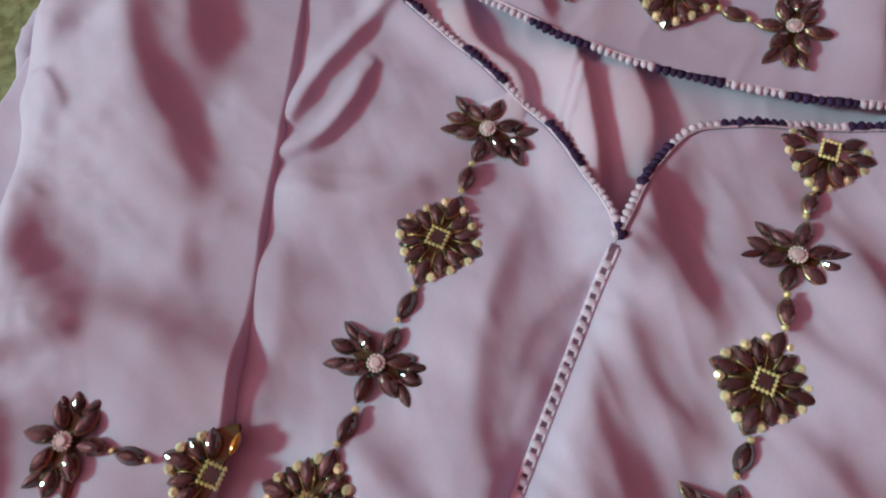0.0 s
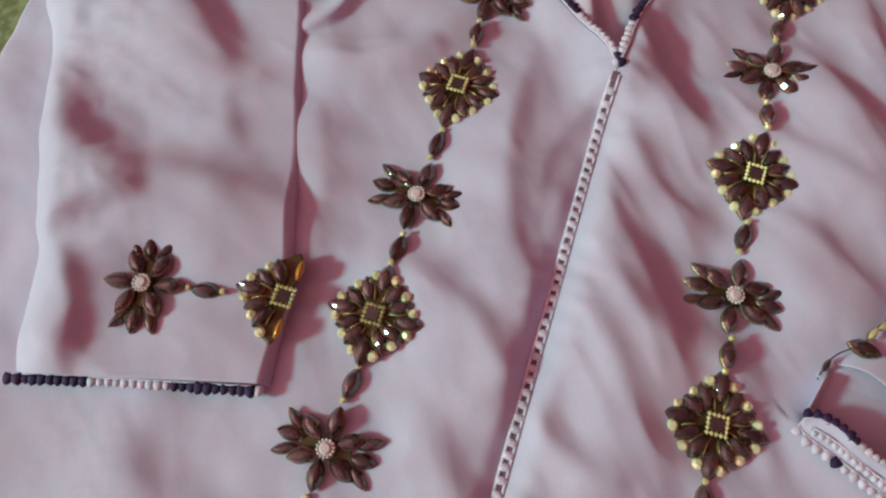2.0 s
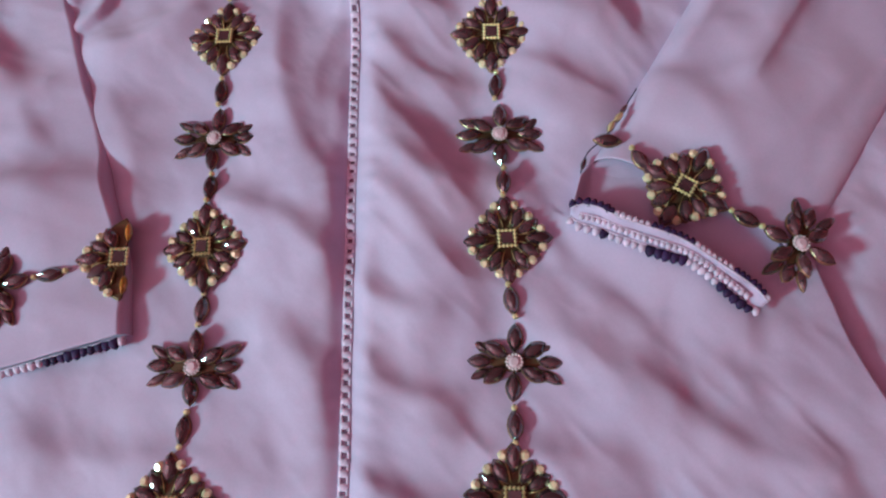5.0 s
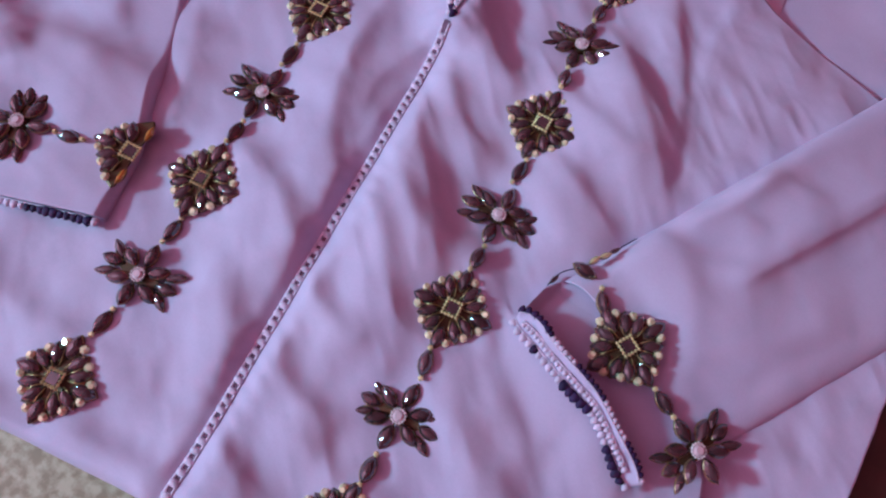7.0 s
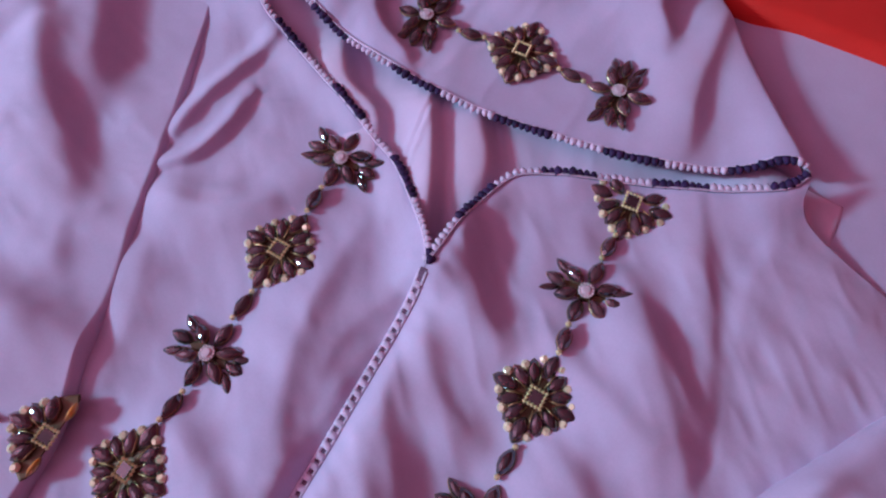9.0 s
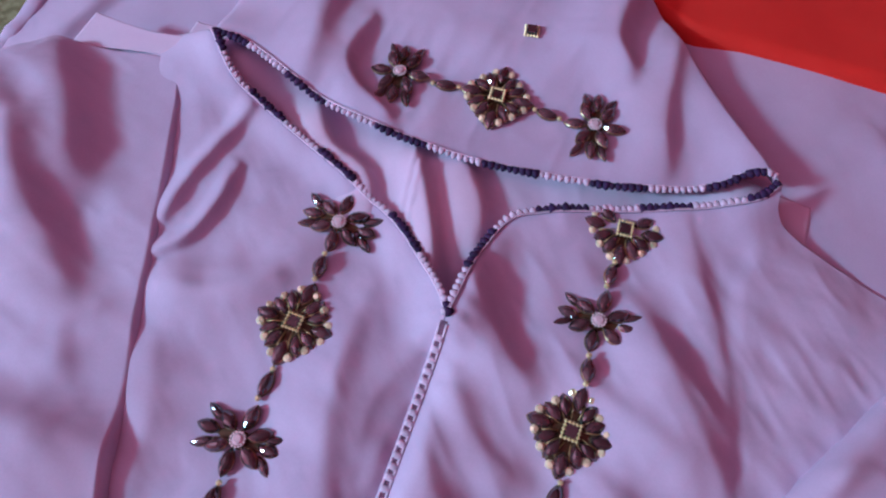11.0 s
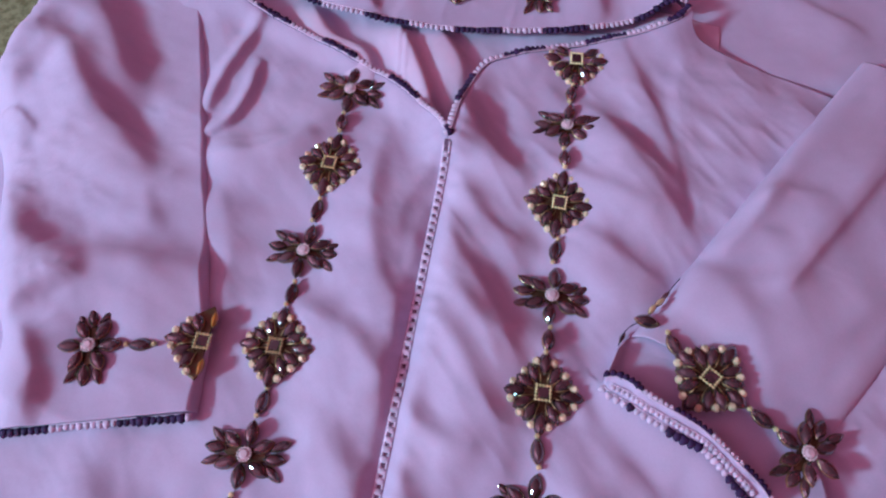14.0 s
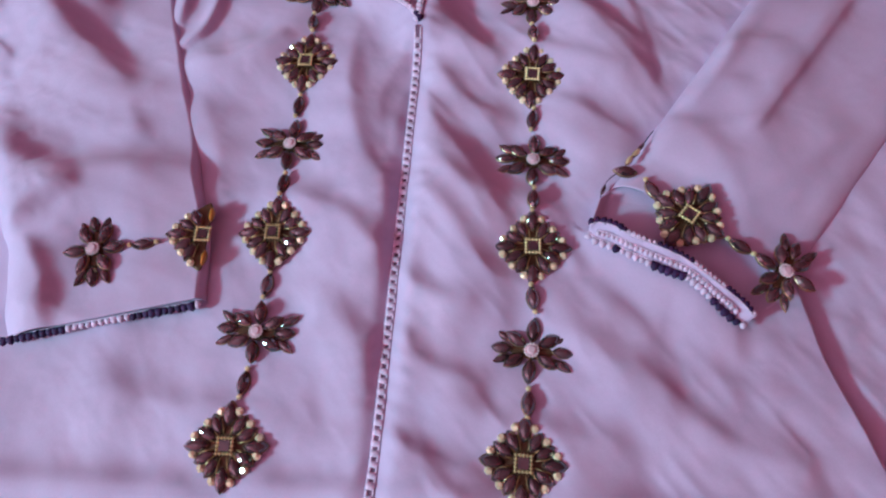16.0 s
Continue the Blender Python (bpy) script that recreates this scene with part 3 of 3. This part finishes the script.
LONG = marquise(0.0124, 0.0070, 0.0036, STONE, "stone")
MID = marquise(0.0112, 0.0064, 0.0034, STONE, "stone")
SLIM = marquise(0.0112, 0.0044, 0.0024, STONE, "petal")
INNER_PETAL = marquise(0.0118, 0.0062, 0.0032, STONE, "petal")
SIDE = marquise(0.0112, 0.0058, 0.0028, STONE, "petal")
PETAL = marquise(0.0122, 0.0064, 0.0032, STONE, "petal")
LINK = marquise(0.0130, 0.0064, 0.0038, STONE, "bead")
DOT = round_stone(0.0023, 0.0026, AMBER, "amber_stone")
GRAIN = round_stone(0.0015, 0.0020, GOLD, "gold_bead", 6)
CENTRE = round_stone(0.0030, 0.0024, MAUVE, "crystal", 10)
SQUARE = plate([(0.0027, 0.0027), (-0.0027, 0.0027), (-0.0027, -0.0027), (0.0027, -0.0027)], 0.0022, STONE, "square_stone")
RIM = plate([(rhomb(a) * 0.95 * math.cos(a), rhomb(a) * 0.95 * math.sin(a)) for a in np.arange(36) * math.pi / 18], 0.0012, plain("bronzed_backing", (0.09, 0.05, 0.025), 0.45, 0.5, 0, 0.3), "diamond_ornament")
STEM = plate([((0.0042 + 0.0075 * abs(math.cos(a)) ** 2) * math.cos(a), 0.0042 * math.sin(a)) for a in np.arange(24) * math.pi / 12], 0.0010, RIM.materials[0], "flower_ornament")
def beaded_square(half, radius, mat, name):
    """Small gilt grains strung round a square."""
    verts, faces = [], []
    spots = [(half, -half + half * 0.5 * k) for k in range(4)] + [(half - half * 0.5 * k, half) for k in range(4)]
    for x, y in spots + [(-x, -y) for x, y in spots]:
        n = len(verts)
        verts += [(x + radius, y, 0), (x, y + radius, 0), (x - radius, y, 0), (x, y - radius, 0), (x, y, radius), (x, y, -radius)]
        faces += [(n + a, n + (a + 1) % 4, n + 4) for a in range(4)] + [(n + (a + 1) % 4, n + a, n + 5) for a in range(4)]
    return mesh_of(name, verts, faces, mat, False)


FRAME = beaded_square(0.0035, 0.0011, GOLD, "square_frame")
WIRE = tube([(0, 0, 0), (0.0003, 0.004, 0.0003), (0, 0.0075, -0.0004)], 0.00024, BRASS, "wire", sides=4)
def beaded_ring(ring, radius, count, mat, name):
    verts, faces = [], []
    for k in range(count):
        x, y, n = ring * math.cos(2 * math.pi * k / count), ring * math.sin(2 * math.pi * k / count), len(verts)
        verts += [(x + radius, y, 0), (x, y + radius, 0), (x - radius, y, 0), (x, y - radius, 0), (x, y, radius), (x, y, -radius)]
        faces += [(n + a, n + (a + 1) % 4, n + 4) for a in range(4)] + [(n + (a + 1) % 4, n + a, n + 5) for a in range(4)]
    return mesh_of(name, verts, faces, mat, True)


BASKET = beaded_ring(0.0032, 0.0009, 14, CRYSTAL, "crystal_rim")
CUT = plate([(min(0.0062, rhomb(a) * 0.95 * math.cos(a)), rhomb(a) * 0.95 * math.sin(a)) for a in np.arange(36) * math.pi / 18], 0.0012, RIM.materials[0], "diamond_ornament")
HALF = plate([(min(0.0015, rhomb(a) * 0.95 * math.cos(a)), rhomb(a) * 0.95 * math.sin(a)) for a in np.arange(36) * math.pi / 18], 0.0012, RIM.materials[0], "diamond_ornament")

rng = random.Random(4)


def jitter(x, y, z, turn, tilt=5.0):
    return pose(x, y, z, rng.uniform(-tilt, tilt), rng.uniform(-tilt, tilt), turn + rng.uniform(-4, 4))


def diamond(m, half=False, cut=False):
    """A square-cut ornament stood on its corner: stones fanned round a framed square stone."""
    base = put("diamond_ornament", HALF if half else CUT if cut else RIM, dress, m, "rhombic ornament of dark wine stones and gilt wire, sewn on")
    put("square_stone", SQUARE, base, jitter(0, 0, 0.0026, 0, 5))
    put("square_frame", FRAME, base, pose(0, 0, 0.0044))
    for k in range(12):
        a = math.radians(30 * k)
        if half and math.cos(a) > 0.1:
            continue
        if cut and math.cos(a) > 0.6:
            continue
        tip = rhomb(a) * (1.0 if k % 3 == 0 else 0.97)
        if half and abs(math.cos(a)) < 0.1:
            put("stone", ORANGE_STONE, base, jitter(0.002, 0.0125 * math.sin(a), 0.0012, math.degrees(a) - 90), "orange glass stone catching the light")
            continue
        r = tip - (0.0057 if k % 3 == 0 else 0.0051)
        r = max(r, 0.0090)
        put("stone", LONG if k % 3 == 0 else MID, base, jitter(r * math.cos(a), r * math.sin(a), 0.0013, math.degrees(a) - 90, 7))
        b = a + math.radians(15)
        if (half or cut) and math.cos(b) > (0.0 if half else 0.3):
            continue
        put("wire", WIRE, base, jitter(0.0055 * math.cos(b), 0.0055 * math.sin(b), 0.0030, math.degrees(b) - 90, 3))
        d = rhomb(b) * 0.90
        put("amber_stone", DOT, base, jitter(d * math.cos(b), d * math.sin(b), 0.0012, rng.uniform(0, 40), 22))
    return base


ORANGE_STONE = marquise(0.0090, 0.0032, 0.0024, ORANGE, "stone")


def flower(m):
    """A flower of boat-shaped stones: one above, one below, a fan of five at either side, a crystal in the middle."""
    base = put("flower_ornament", STEM, dress, m, "flower of dark wine petals round a pale crystal, sewn on")
    put("crystal", CENTRE, base, pose(0, 0, 0.0024), "pale pink crystal")
    put("crystal_rim", BASKET, base, pose(0, 0, 0.0036), "ring of pale beads")
    for s in (1, -1):
        put("petal", PETAL, base, jitter(rng.uniform(-0.0006, 0.0006), 0.0103 * s, 0.0012, rng.uniform(-7, 7), 8))
    for side in (0, 180):
        for ang, r, lean, up, me in ((-34, 0.0096, -30, 0.0014, INNER_PETAL), (34, 0.0096, 30, 0.0014, INNER_PETAL), (-23, 0.0162, -30, 0.0007, SLIM), (1, 0.0148, 1, 0.0010, SIDE), (23, 0.0162, 30, 0.0007, SLIM)):
            t = math.radians(side + ang + rng.uniform(-3, 3))
            r = r * rng.uniform(0.95, 1.05)
            put("petal", me, base, jitter(r * math.cos(t), r * math.sin(t), up, side + lean - 90 + rng.uniform(-6, 6), 11))
    return base


def link(m):
    """A boat-shaped bead between two small gilt beads."""
    base = put("bead_link", LINK, dress, m)
    for s in (1, -1):
        put("gold_bead", GRAIN, base, pose(rng.uniform(-0.0004, 0.0004), 0.0071 * s, 0.0006))
    return base


def lay(x, y, turn=0.0, up=0.0006, surface=body_z):
    """A pose on the cloth, leaning with its slope."""
    d = 0.008
    z0 = float(surface(np.array([x]), np.array([y]))[0])
    sx = float(surface(np.array([x + d]), np.array([y]))[0] - surface(np.array([x - d]), np.array([y]))[0]) / (2 * d)
    sy = float(surface(np.array([x]), np.array([y + d]))[0] - surface(np.array([x]), np.array([y - d]))[0]) / (2 * d)
    return Matrix.Translation((x, y, z0 + up)) @ Matrix.LocRotScale(None, Vector((0, 0, 1)).rotation_difference(Vector((-sx * 0.7, -sy * 0.7, 1))), None) @ pose(0, 0, 0, 0, 0, turn)


def chain(row, surface=body_z, turn=0):
    for kind, x, y in row:
        if kind == "tucked":
            diamond(lay(x, y - 0.002, 96, -0.0014, surface), False, True)
        else:
            (diamond if kind == "diamond" else flower)(lay(x, y, (turn if kind == "flower" else 0) + rng.uniform(-4, 4), 0.0008, surface))
    for (k1, x1, y1), (k2, x2, y2) in zip(row[:-1], row[1:]):
        dx, dy = x2 - x1, y2 - y1
        long = math.hypot(dx, dy)
        f = (0.0260 if k1 == "flower" else long - 0.0260) / long
        link(lay(x1 + dx * f, y1 + dy * f, math.degrees(math.atan2(dy, dx)) - 90 + rng.uniform(-9, 9), 0.0006, surface))


chain(LEFT)
chain(RIGHT)


# back of the neck
chain([("flower", -0.070, 0.1245), ("diamond", -0.0155, 0.128), ("flower", 0.039, 0.1275)], lambda X, Y: yoke_z(X, Y), 93)
lone = put("square_frame", FRAME, dress, lay(-0.010, 0.174, 10, 0.0012, lambda X, Y: yoke_z(X, Y)), "single square gilt-framed stone")
put("square_stone", SQUARE, lone, pose(0, 0, 0))
# left cuff
diamond(pose(-0.103, -0.140, 0.0060, 0, 4, 2), True)
flower(pose(-0.159, -0.152, 0.0080, 0, -2, 100))
link(pose(-0.1345, -0.1468, 0.0072, 0, 0, 102))
# right cuff
diamond(pose(0.150, -0.116, 0.0096, 3, -2, -34))
flower(pose(0.195, -0.144, 0.0088, 2, 5, 58))
link(pose(0.1745, -0.1315, 0.0105, 0, 0, 58))
link(pose(0.1325, -0.1020, 0.0100, 0, 0, 32))
put("bead", LINK, dress, pose(0.1185, -0.0915, 0.0100, 0, 0, 84))
GILT = marquise(0.0070, 0.0028, 0.0026, GOLD, "bead")
for x, y, turn in ((0.1205, -0.0850, -30), (0.1243, -0.0805, -42)):
    put("bead", GILT, dress, pose(x, y, 0.0112, 0, 0, turn), "gilt bead")
put("bead", marquise(0.0070, 0.0022, 0.002, STONE, "bead"), dress, pose(0.1275, -0.0755, 0.0098, 0, 0, -38))
put("bead", marquise(0.0066, 0.0022, 0.002, STONE, "bead"), dress, pose(0.1075, -0.1010, 0.0066, 0, 0, -22))
for pts in ([(0.119, -0.087, 0.0115), (0.1225, -0.0825, 0.0112), (0.127, -0.0765, 0.0105), (0.131, -0.070, 0.0095), (0.135, -0.064, 0.0085)], [(0.116, -0.0915, 0.0110), (0.110, -0.096, 0.0095), (0.107, -0.101, 0.0072), (0.1058, -0.107, 0.0050)]):
    put("thread", tube(curve(pts)(np.linspace(0, 1, 16)), 0.00030, PURPLE, "thread", sides=5), dress, None, "loose dark thread of the beadwork")


# ---- crocheted edging ----
def shell(mat, name):
    outline = [(-0.0017, -0.0012), (0.0017, -0.0012), (0.0018, 0.0004), (0.0010, 0.0019), (0.0, 0.0026), (-0.0010, 0.0019), (-0.0018, 0.0004)]
    n = len(outline)
    verts = [(x * r, y * r, 0.0017 * z) for r, z in ((1.0, 0.0), (0.96, 0.6), (0.45, 1.0)) for x, y in outline]
    faces = [tuple(range(2 * n, 3 * n))] + [(k + i, k + (i + 1) % n, k + n + (i + 1) % n, k + n + i) for k in (0, n) for i in range(n)]
    return mesh_of(name, verts, faces, mat)


DARK_SHELL, PALE_SHELL = shell(PURPLE, "edging_loop"), shell(PINK, "edging_loop")


def edging(points, surface, outward, first=0.0, run=0.025, up=0.0005, step=0.0033, dark_first=False, small=1.0):
    """A cord along an edge with crocheted loops in turns of purple and pink."""
    c = curve(points)
    n = int(c.length / 0.0025)
    xy = c(np.linspace(0, 1, n))
    z = surface(xy[:, 0], xy[:, 1]) + up + 0.0004
    cord = put("edging", tube(np.c_[xy, z], 0.0006 * small, PINK, "edging"), dress, None, "crocheted edging in turns of dark purple and pink")
    count = int(c.length / (step * small))
    for k in range(count):
        t = (k + 0.5) / count
        p, q = c(t)[0], c(min(1, t + 0.01))[0] - c(max(0, t - 0.01))[0]
        a = math.atan2(q[1], q[0])
        s = first + t * c.length
        dark = (int(s / run) % 2 == 0) == dark_first
        o = 0.0013 * outward * small
        x, y = p[0] - math.sin(a) * o, p[1] + math.cos(a) * o
        zz = float(surface(np.array([x]), np.array([y]))[0]) + up - 0.0003
        f = small * rng.uniform(0.85, 1.15) * (1.15 if dark else 0.95)
        put("edging_loop", DARK_SHELL if dark else PALE_SHELL, cord, Matrix.Translation((x, y, zz)) @ Matrix.Rotation(a + (0 if outward > 0 else math.pi) + rng.uniform(-0.3, 0.3), 4, "Z") @ Matrix.Scale(f, 4))


edging(NECK_LEFT, body_z, 1, 0.012, 0.027, dark_first=True)
edging(NECK_RIGHT, body_z, 1, 0.026, 0.026, dark_first=True)
edging(NECK_BACK, lambda X, Y: yoke_z(X, Y), -1, 0.006, 0.029, dark_first=True)
edging([(-0.197, -0.2015), (-0.170, -0.194), (-0.145, -0.1875), (-0.120, -0.181), (-0.098, -0.1755)], lambda X, Y: 0.0045 + 0 * X, -1, 0.0, 0.033, dark_first=True)
edging(CUFF_OUT[:3], lambda X, Y: cuff_rise(X) - 0.0044, -1, 0.0, 9.0)
edging(CUFF_OUT[2:], lambda X, Y: cuff_rise(X) - 0.0044, -1, 0.014, 0.017, dark_first=True)
edging([((a + c) / 2, (b + d) / 2) for (a, b), (c, d) in zip(CUFF_IN, CUFF_OUT)][1:-1], lambda X, Y: cuff_rise(X) - 0.0022, -1, 0.0, 9.0, small=0.75)
edging(CUFF_IN, lambda X, Y: cuff_rise(X) - 0.0004, 1, 0.0, 0.018, dark_first=True, small=0.8)

# ---- lace insertion down the front ----
ys = np.linspace(-0.269, -0.003, 110)
for s in (1, -1):
    x = s * 0.0017 + 0 * ys
    put("lace_rail", tube(np.c_[x, ys, body_z(x, ys) + 0.0002], 0.00075, PINK, "lace_rail"), dress, None, "pink cord of the openwork seam")
strip = np.linspace(-0.269, -0.002, 120)
# dark strip beneath the rungs, painted as the shade in the holes
put("lace_backing", mesh_of("lace_backing", [(s * 0.0017, y, float(body_z(np.array([0.0]), np.array([y]))[0]) + 0.0006) for y in strip for s in (-1, 1)], [(2 * i, 2 * i + 1, 2 * i + 3, 2 * i + 2) for i in range(len(strip) - 1)], HOLE), dress, None, "dark strip painted as shade in the gaps of the openwork seam")
RUNG = tube([(-0.0016, 0, 0), (-0.0007, 0.0002, 0.0004), (0.0007, 0.0002, 0.0004), (0.0016, 0, 0)], 0.00195, PINK, "lace_rung")
for y in np.arange(-0.2685, -0.004, 0.0049):
    put("lace_rung", RUNG, dress, pose(0, y + rng.uniform(-0.0003, 0.0003), float(body_z(np.array([0.0]), np.array([y]))[0]) - 0.0004, 0, 0, rng.uniform(-8, 8)))

# ---- cloth lying under the dress ----
trousers = tagged(empty("folded_trousers"), "matching lilac linen trousers folded flat under the dress", "trousers")


def under_z(X, Y, U, V):
    z = -0.0145 + 0.0095 * sstep(0.04, 0.11, X) * sstep(0.05, 0.10, Y) + 0.0012 * ripple(X, Y, 35, 41) + 0.0030 * crumple(X, Y, 0.05, 60, 2.0, 42)
    z = z + fold(X, Y, 0.008, 0.010, [(-0.279, -0.02), (-0.262, -0.07), (-0.245, -0.13)], 0.6) + fold(X, Y, 0.004, 0.01, [(-0.29, 0.06), (-0.27, 0.10), (-0.26, 0.16)], 0.6)
    z = z + fold(X, Y, 0.003, 0.010, [(0.19, 0.19), (0.215, 0.16), (0.25, 0.14)], 0.6)
    e = np.clip(np.minimum(U, 1 - U) * 0.55 / 0.006, 0, 1)
    return z - 0.005 * (1 - np.sqrt(np.clip(1 - (1 - e) ** 2, 0, 1)))


sheet("trouser_leg", curve([(-0.246, -0.272), (-0.265, -0.127), (-0.276, -0.080), (-0.288, -0.034), (-0.311, 0.0), (-0.309, 0.05), (-0.308, 0.11), (-0.30, 0.34)]),
      curve([(0.258, -0.268), (0.261, -0.13), (0.272, -0.06), (0.290, 0.02), (0.310, 0.1), (0.33, 0.34)]), 220, 260, under_z, LILAC, trousers, thick=0.004)

LEFT_EDGE = [(-0.246, -0.272), (-0.265, -0.127), (-0.276, -0.080), (-0.288, -0.034), (-0.311, 0.0), (-0.309, 0.05), (-0.308, 0.11), (-0.30, 0.34)]
sheet("hem", curve([(x - 0.0015, y) for x, y in LEFT_EDGE]), curve([(x + 0.009, y + 0.002) for x, y in LEFT_EDGE]), 12, 160, lambda X, Y, U, V: -0.0142 + 0.0018 * np.sin(np.pi * U) ** 0.5 + 0.0007 * np.sin(Y * 420 + 2 * np.sin(Y * 90)) + 0.0012 * ripple(X, Y, 35, 41) + 0.003 * crumple(X, Y, 0.05, 60, 2.0, 42), LILAC, trousers, thick=0.003, label="puckered hem of the trouser leg")
red = tagged(sheet("red_cloth", curve([(0.034, 0.242), (0.074, 0.2180), (0.115, 0.2170), (0.165, 0.2175), (0.31, 0.219)]), curve([(-0.02, 0.50), (0.1, 0.50), (0.2, 0.50), (0.30, 0.50)]), 60, 80,
                   lambda X, Y, U, V: 0.004 + 0.001 * ripple(X, Y, 30, 50) - 0.010 * (1 - np.sqrt(np.clip(1 - (1 - np.clip(U * 0.3 / 0.006, 0, 1)) ** 2, 0, 1))), RED, None, thick=0.004), "plain bright red cloth lying beside the dress", "cloth")

# ---- table and room ----
m, nodes, links, p = material("printed_table_cover")
pos = nodes.new("ShaderNodeNewGeometry").outputs["Position"]
big = tex(nodes, links, "ShaderNodeTexNoise", 4.0, 2, pos)
fine = tex(nodes, links, "ShaderNodeTexNoise", 190, 4, pos)
spots = tex(nodes, links, "ShaderNodeTexVoronoi", 260, 0, pos)
sep = nodes.new("ShaderNodeSeparateXYZ")
links.new(pos, sep.inputs[0])
shift = nodes.new("ShaderNodeMath")
shift.operation = "MULTIPLY_ADD"
shift.inputs[1].default_value, shift.inputs[2].default_value = 2.2, 0.42
links.new(sep.outputs["Y"], shift.inputs[0])
plus = nodes.new("ShaderNodeMath")
links.new(shift.outputs[0], plus.inputs[0])
links.new(big.outputs[0], plus.inputs[1])
ground = ramp(nodes, [(0.35, (0.47, 0.46, 0.33)), (0.75, (0.26, 0.30, 0.165))])
links.new(plus.outputs[0], ground.inputs[0])
speck = ramp(nodes, [(0.38, (0.45, 0.42, 0.36)), (0.62, (1.0, 1.0, 1.0))])
links.new(fine.outputs[0], speck.inputs[0])
mul = nodes.new("ShaderNodeMix")
mul.data_type, mul.blend_type = "RGBA", "MULTIPLY"
mul.inputs[0].default_value = 0.8
links.new(ground.outputs[0], mul.inputs[6])
links.new(speck.outputs[0], mul.inputs[7])
links.new(mul.outputs[2], p.inputs["Base Color"])
p.inputs["Roughness"].default_value = 0.18
p.inputs["Coat Weight"].default_value = 0.4
COVER = m
WOOD = plain("brown_wood", (0.085, 0.05, 0.04), 0.45, 0, 0.1, 0.5, 0.4, 40)
# unseen walls and ceiling, coloured rose so their bounce reddens the shade
WALL = plain("wall_rose_bounce", (0.74, 0.20, 0.25), 0.9, 0, 0, 0.06, 0.2, 12)
CEIL = plain("ceiling_rose_bounce", (0.78, 0.25, 0.31), 0.9, 0, 0, 0.05, 0.2, 12)


def block(name, x0, x1, y0, y1, z0, z1, mat, parent=None, bevel=0.0):
    bm = bmesh.new()
    bmesh.ops.create_cube(bm, size=1)
    bmesh.ops.transform(bm, matrix=Matrix.Translation(((x0 + x1) / 2, (y0 + y1) / 2, (z0 + z1) / 2)) @ Matrix.Diagonal((x1 - x0, y1 - y0, z1 - z0, 1)), verts=bm.verts)
    if bevel:
        bmesh.ops.bevel(bm, geom=bm.edges[:], offset=bevel, segments=3, affect="EDGES")
    me = bpy.data.meshes.new(name)
    bm.to_mesh(me)
    bm.free()
    me.materials.append(mat)
    return put(name, me, parent)


table = tagged(empty("table", (0, 0, -0.75)), "table under a glossy printed olive and beige cover", "table")
block("table_cover", -0.75, 0.75, -0.6, 0.7, 0.72, 0.73, COVER, table, 0.003)
block("tabletop", -0.74, 0.74, -0.59, 0.69, 0.69, 0.7195, WOOD, table, 0.003)
for sx in (-1, 1):
    for y in (-0.52, 0.62):
        block("leg", sx * 0.68 - 0.03, sx * 0.68 + 0.03, y - 0.03, y + 0.03, 0.0, 0.6895, WOOD, table, 0.004)
# dark brown area right of the dress, laid over the cover as a thin slab
board = tagged(block("wooden_board", 0.215, 0.60, -0.45, 0.02, -0.0195, -0.0185, WOOD, None), "thin dark brown slab on the table beside the dress", "board")
# added room shell, out of view: closes the place and returns reddish fill light
for name, a in (("floor", (-2.6, 2.6, -2.6, 2.6, -0.80, -0.75)), ("ceiling", (-2.6, 2.6, -2.6, 2.6, 2.0, 2.05)), ("wall_west", (-2.65, -2.6, -2.6, 2.6, -0.75, 2.0)), ("wall_east", (2.6, 2.65, -2.6, 2.6, -0.75, 2.0)), ("wall_south", (-2.65, 2.65, -2.65, -2.6, -0.75, 2.0)), ("wall_north", (-2.65, 2.65, 2.6, 2.65, -0.75, 2.0))):
    tagged(block(name, *a, CEIL if name == "ceiling" else WOOD if name == "floor" else WALL), "unseen wall added to close the room, rose to redden the shade" if "wall" in name else "plain " + name, name.split("_")[0], kind="structure")
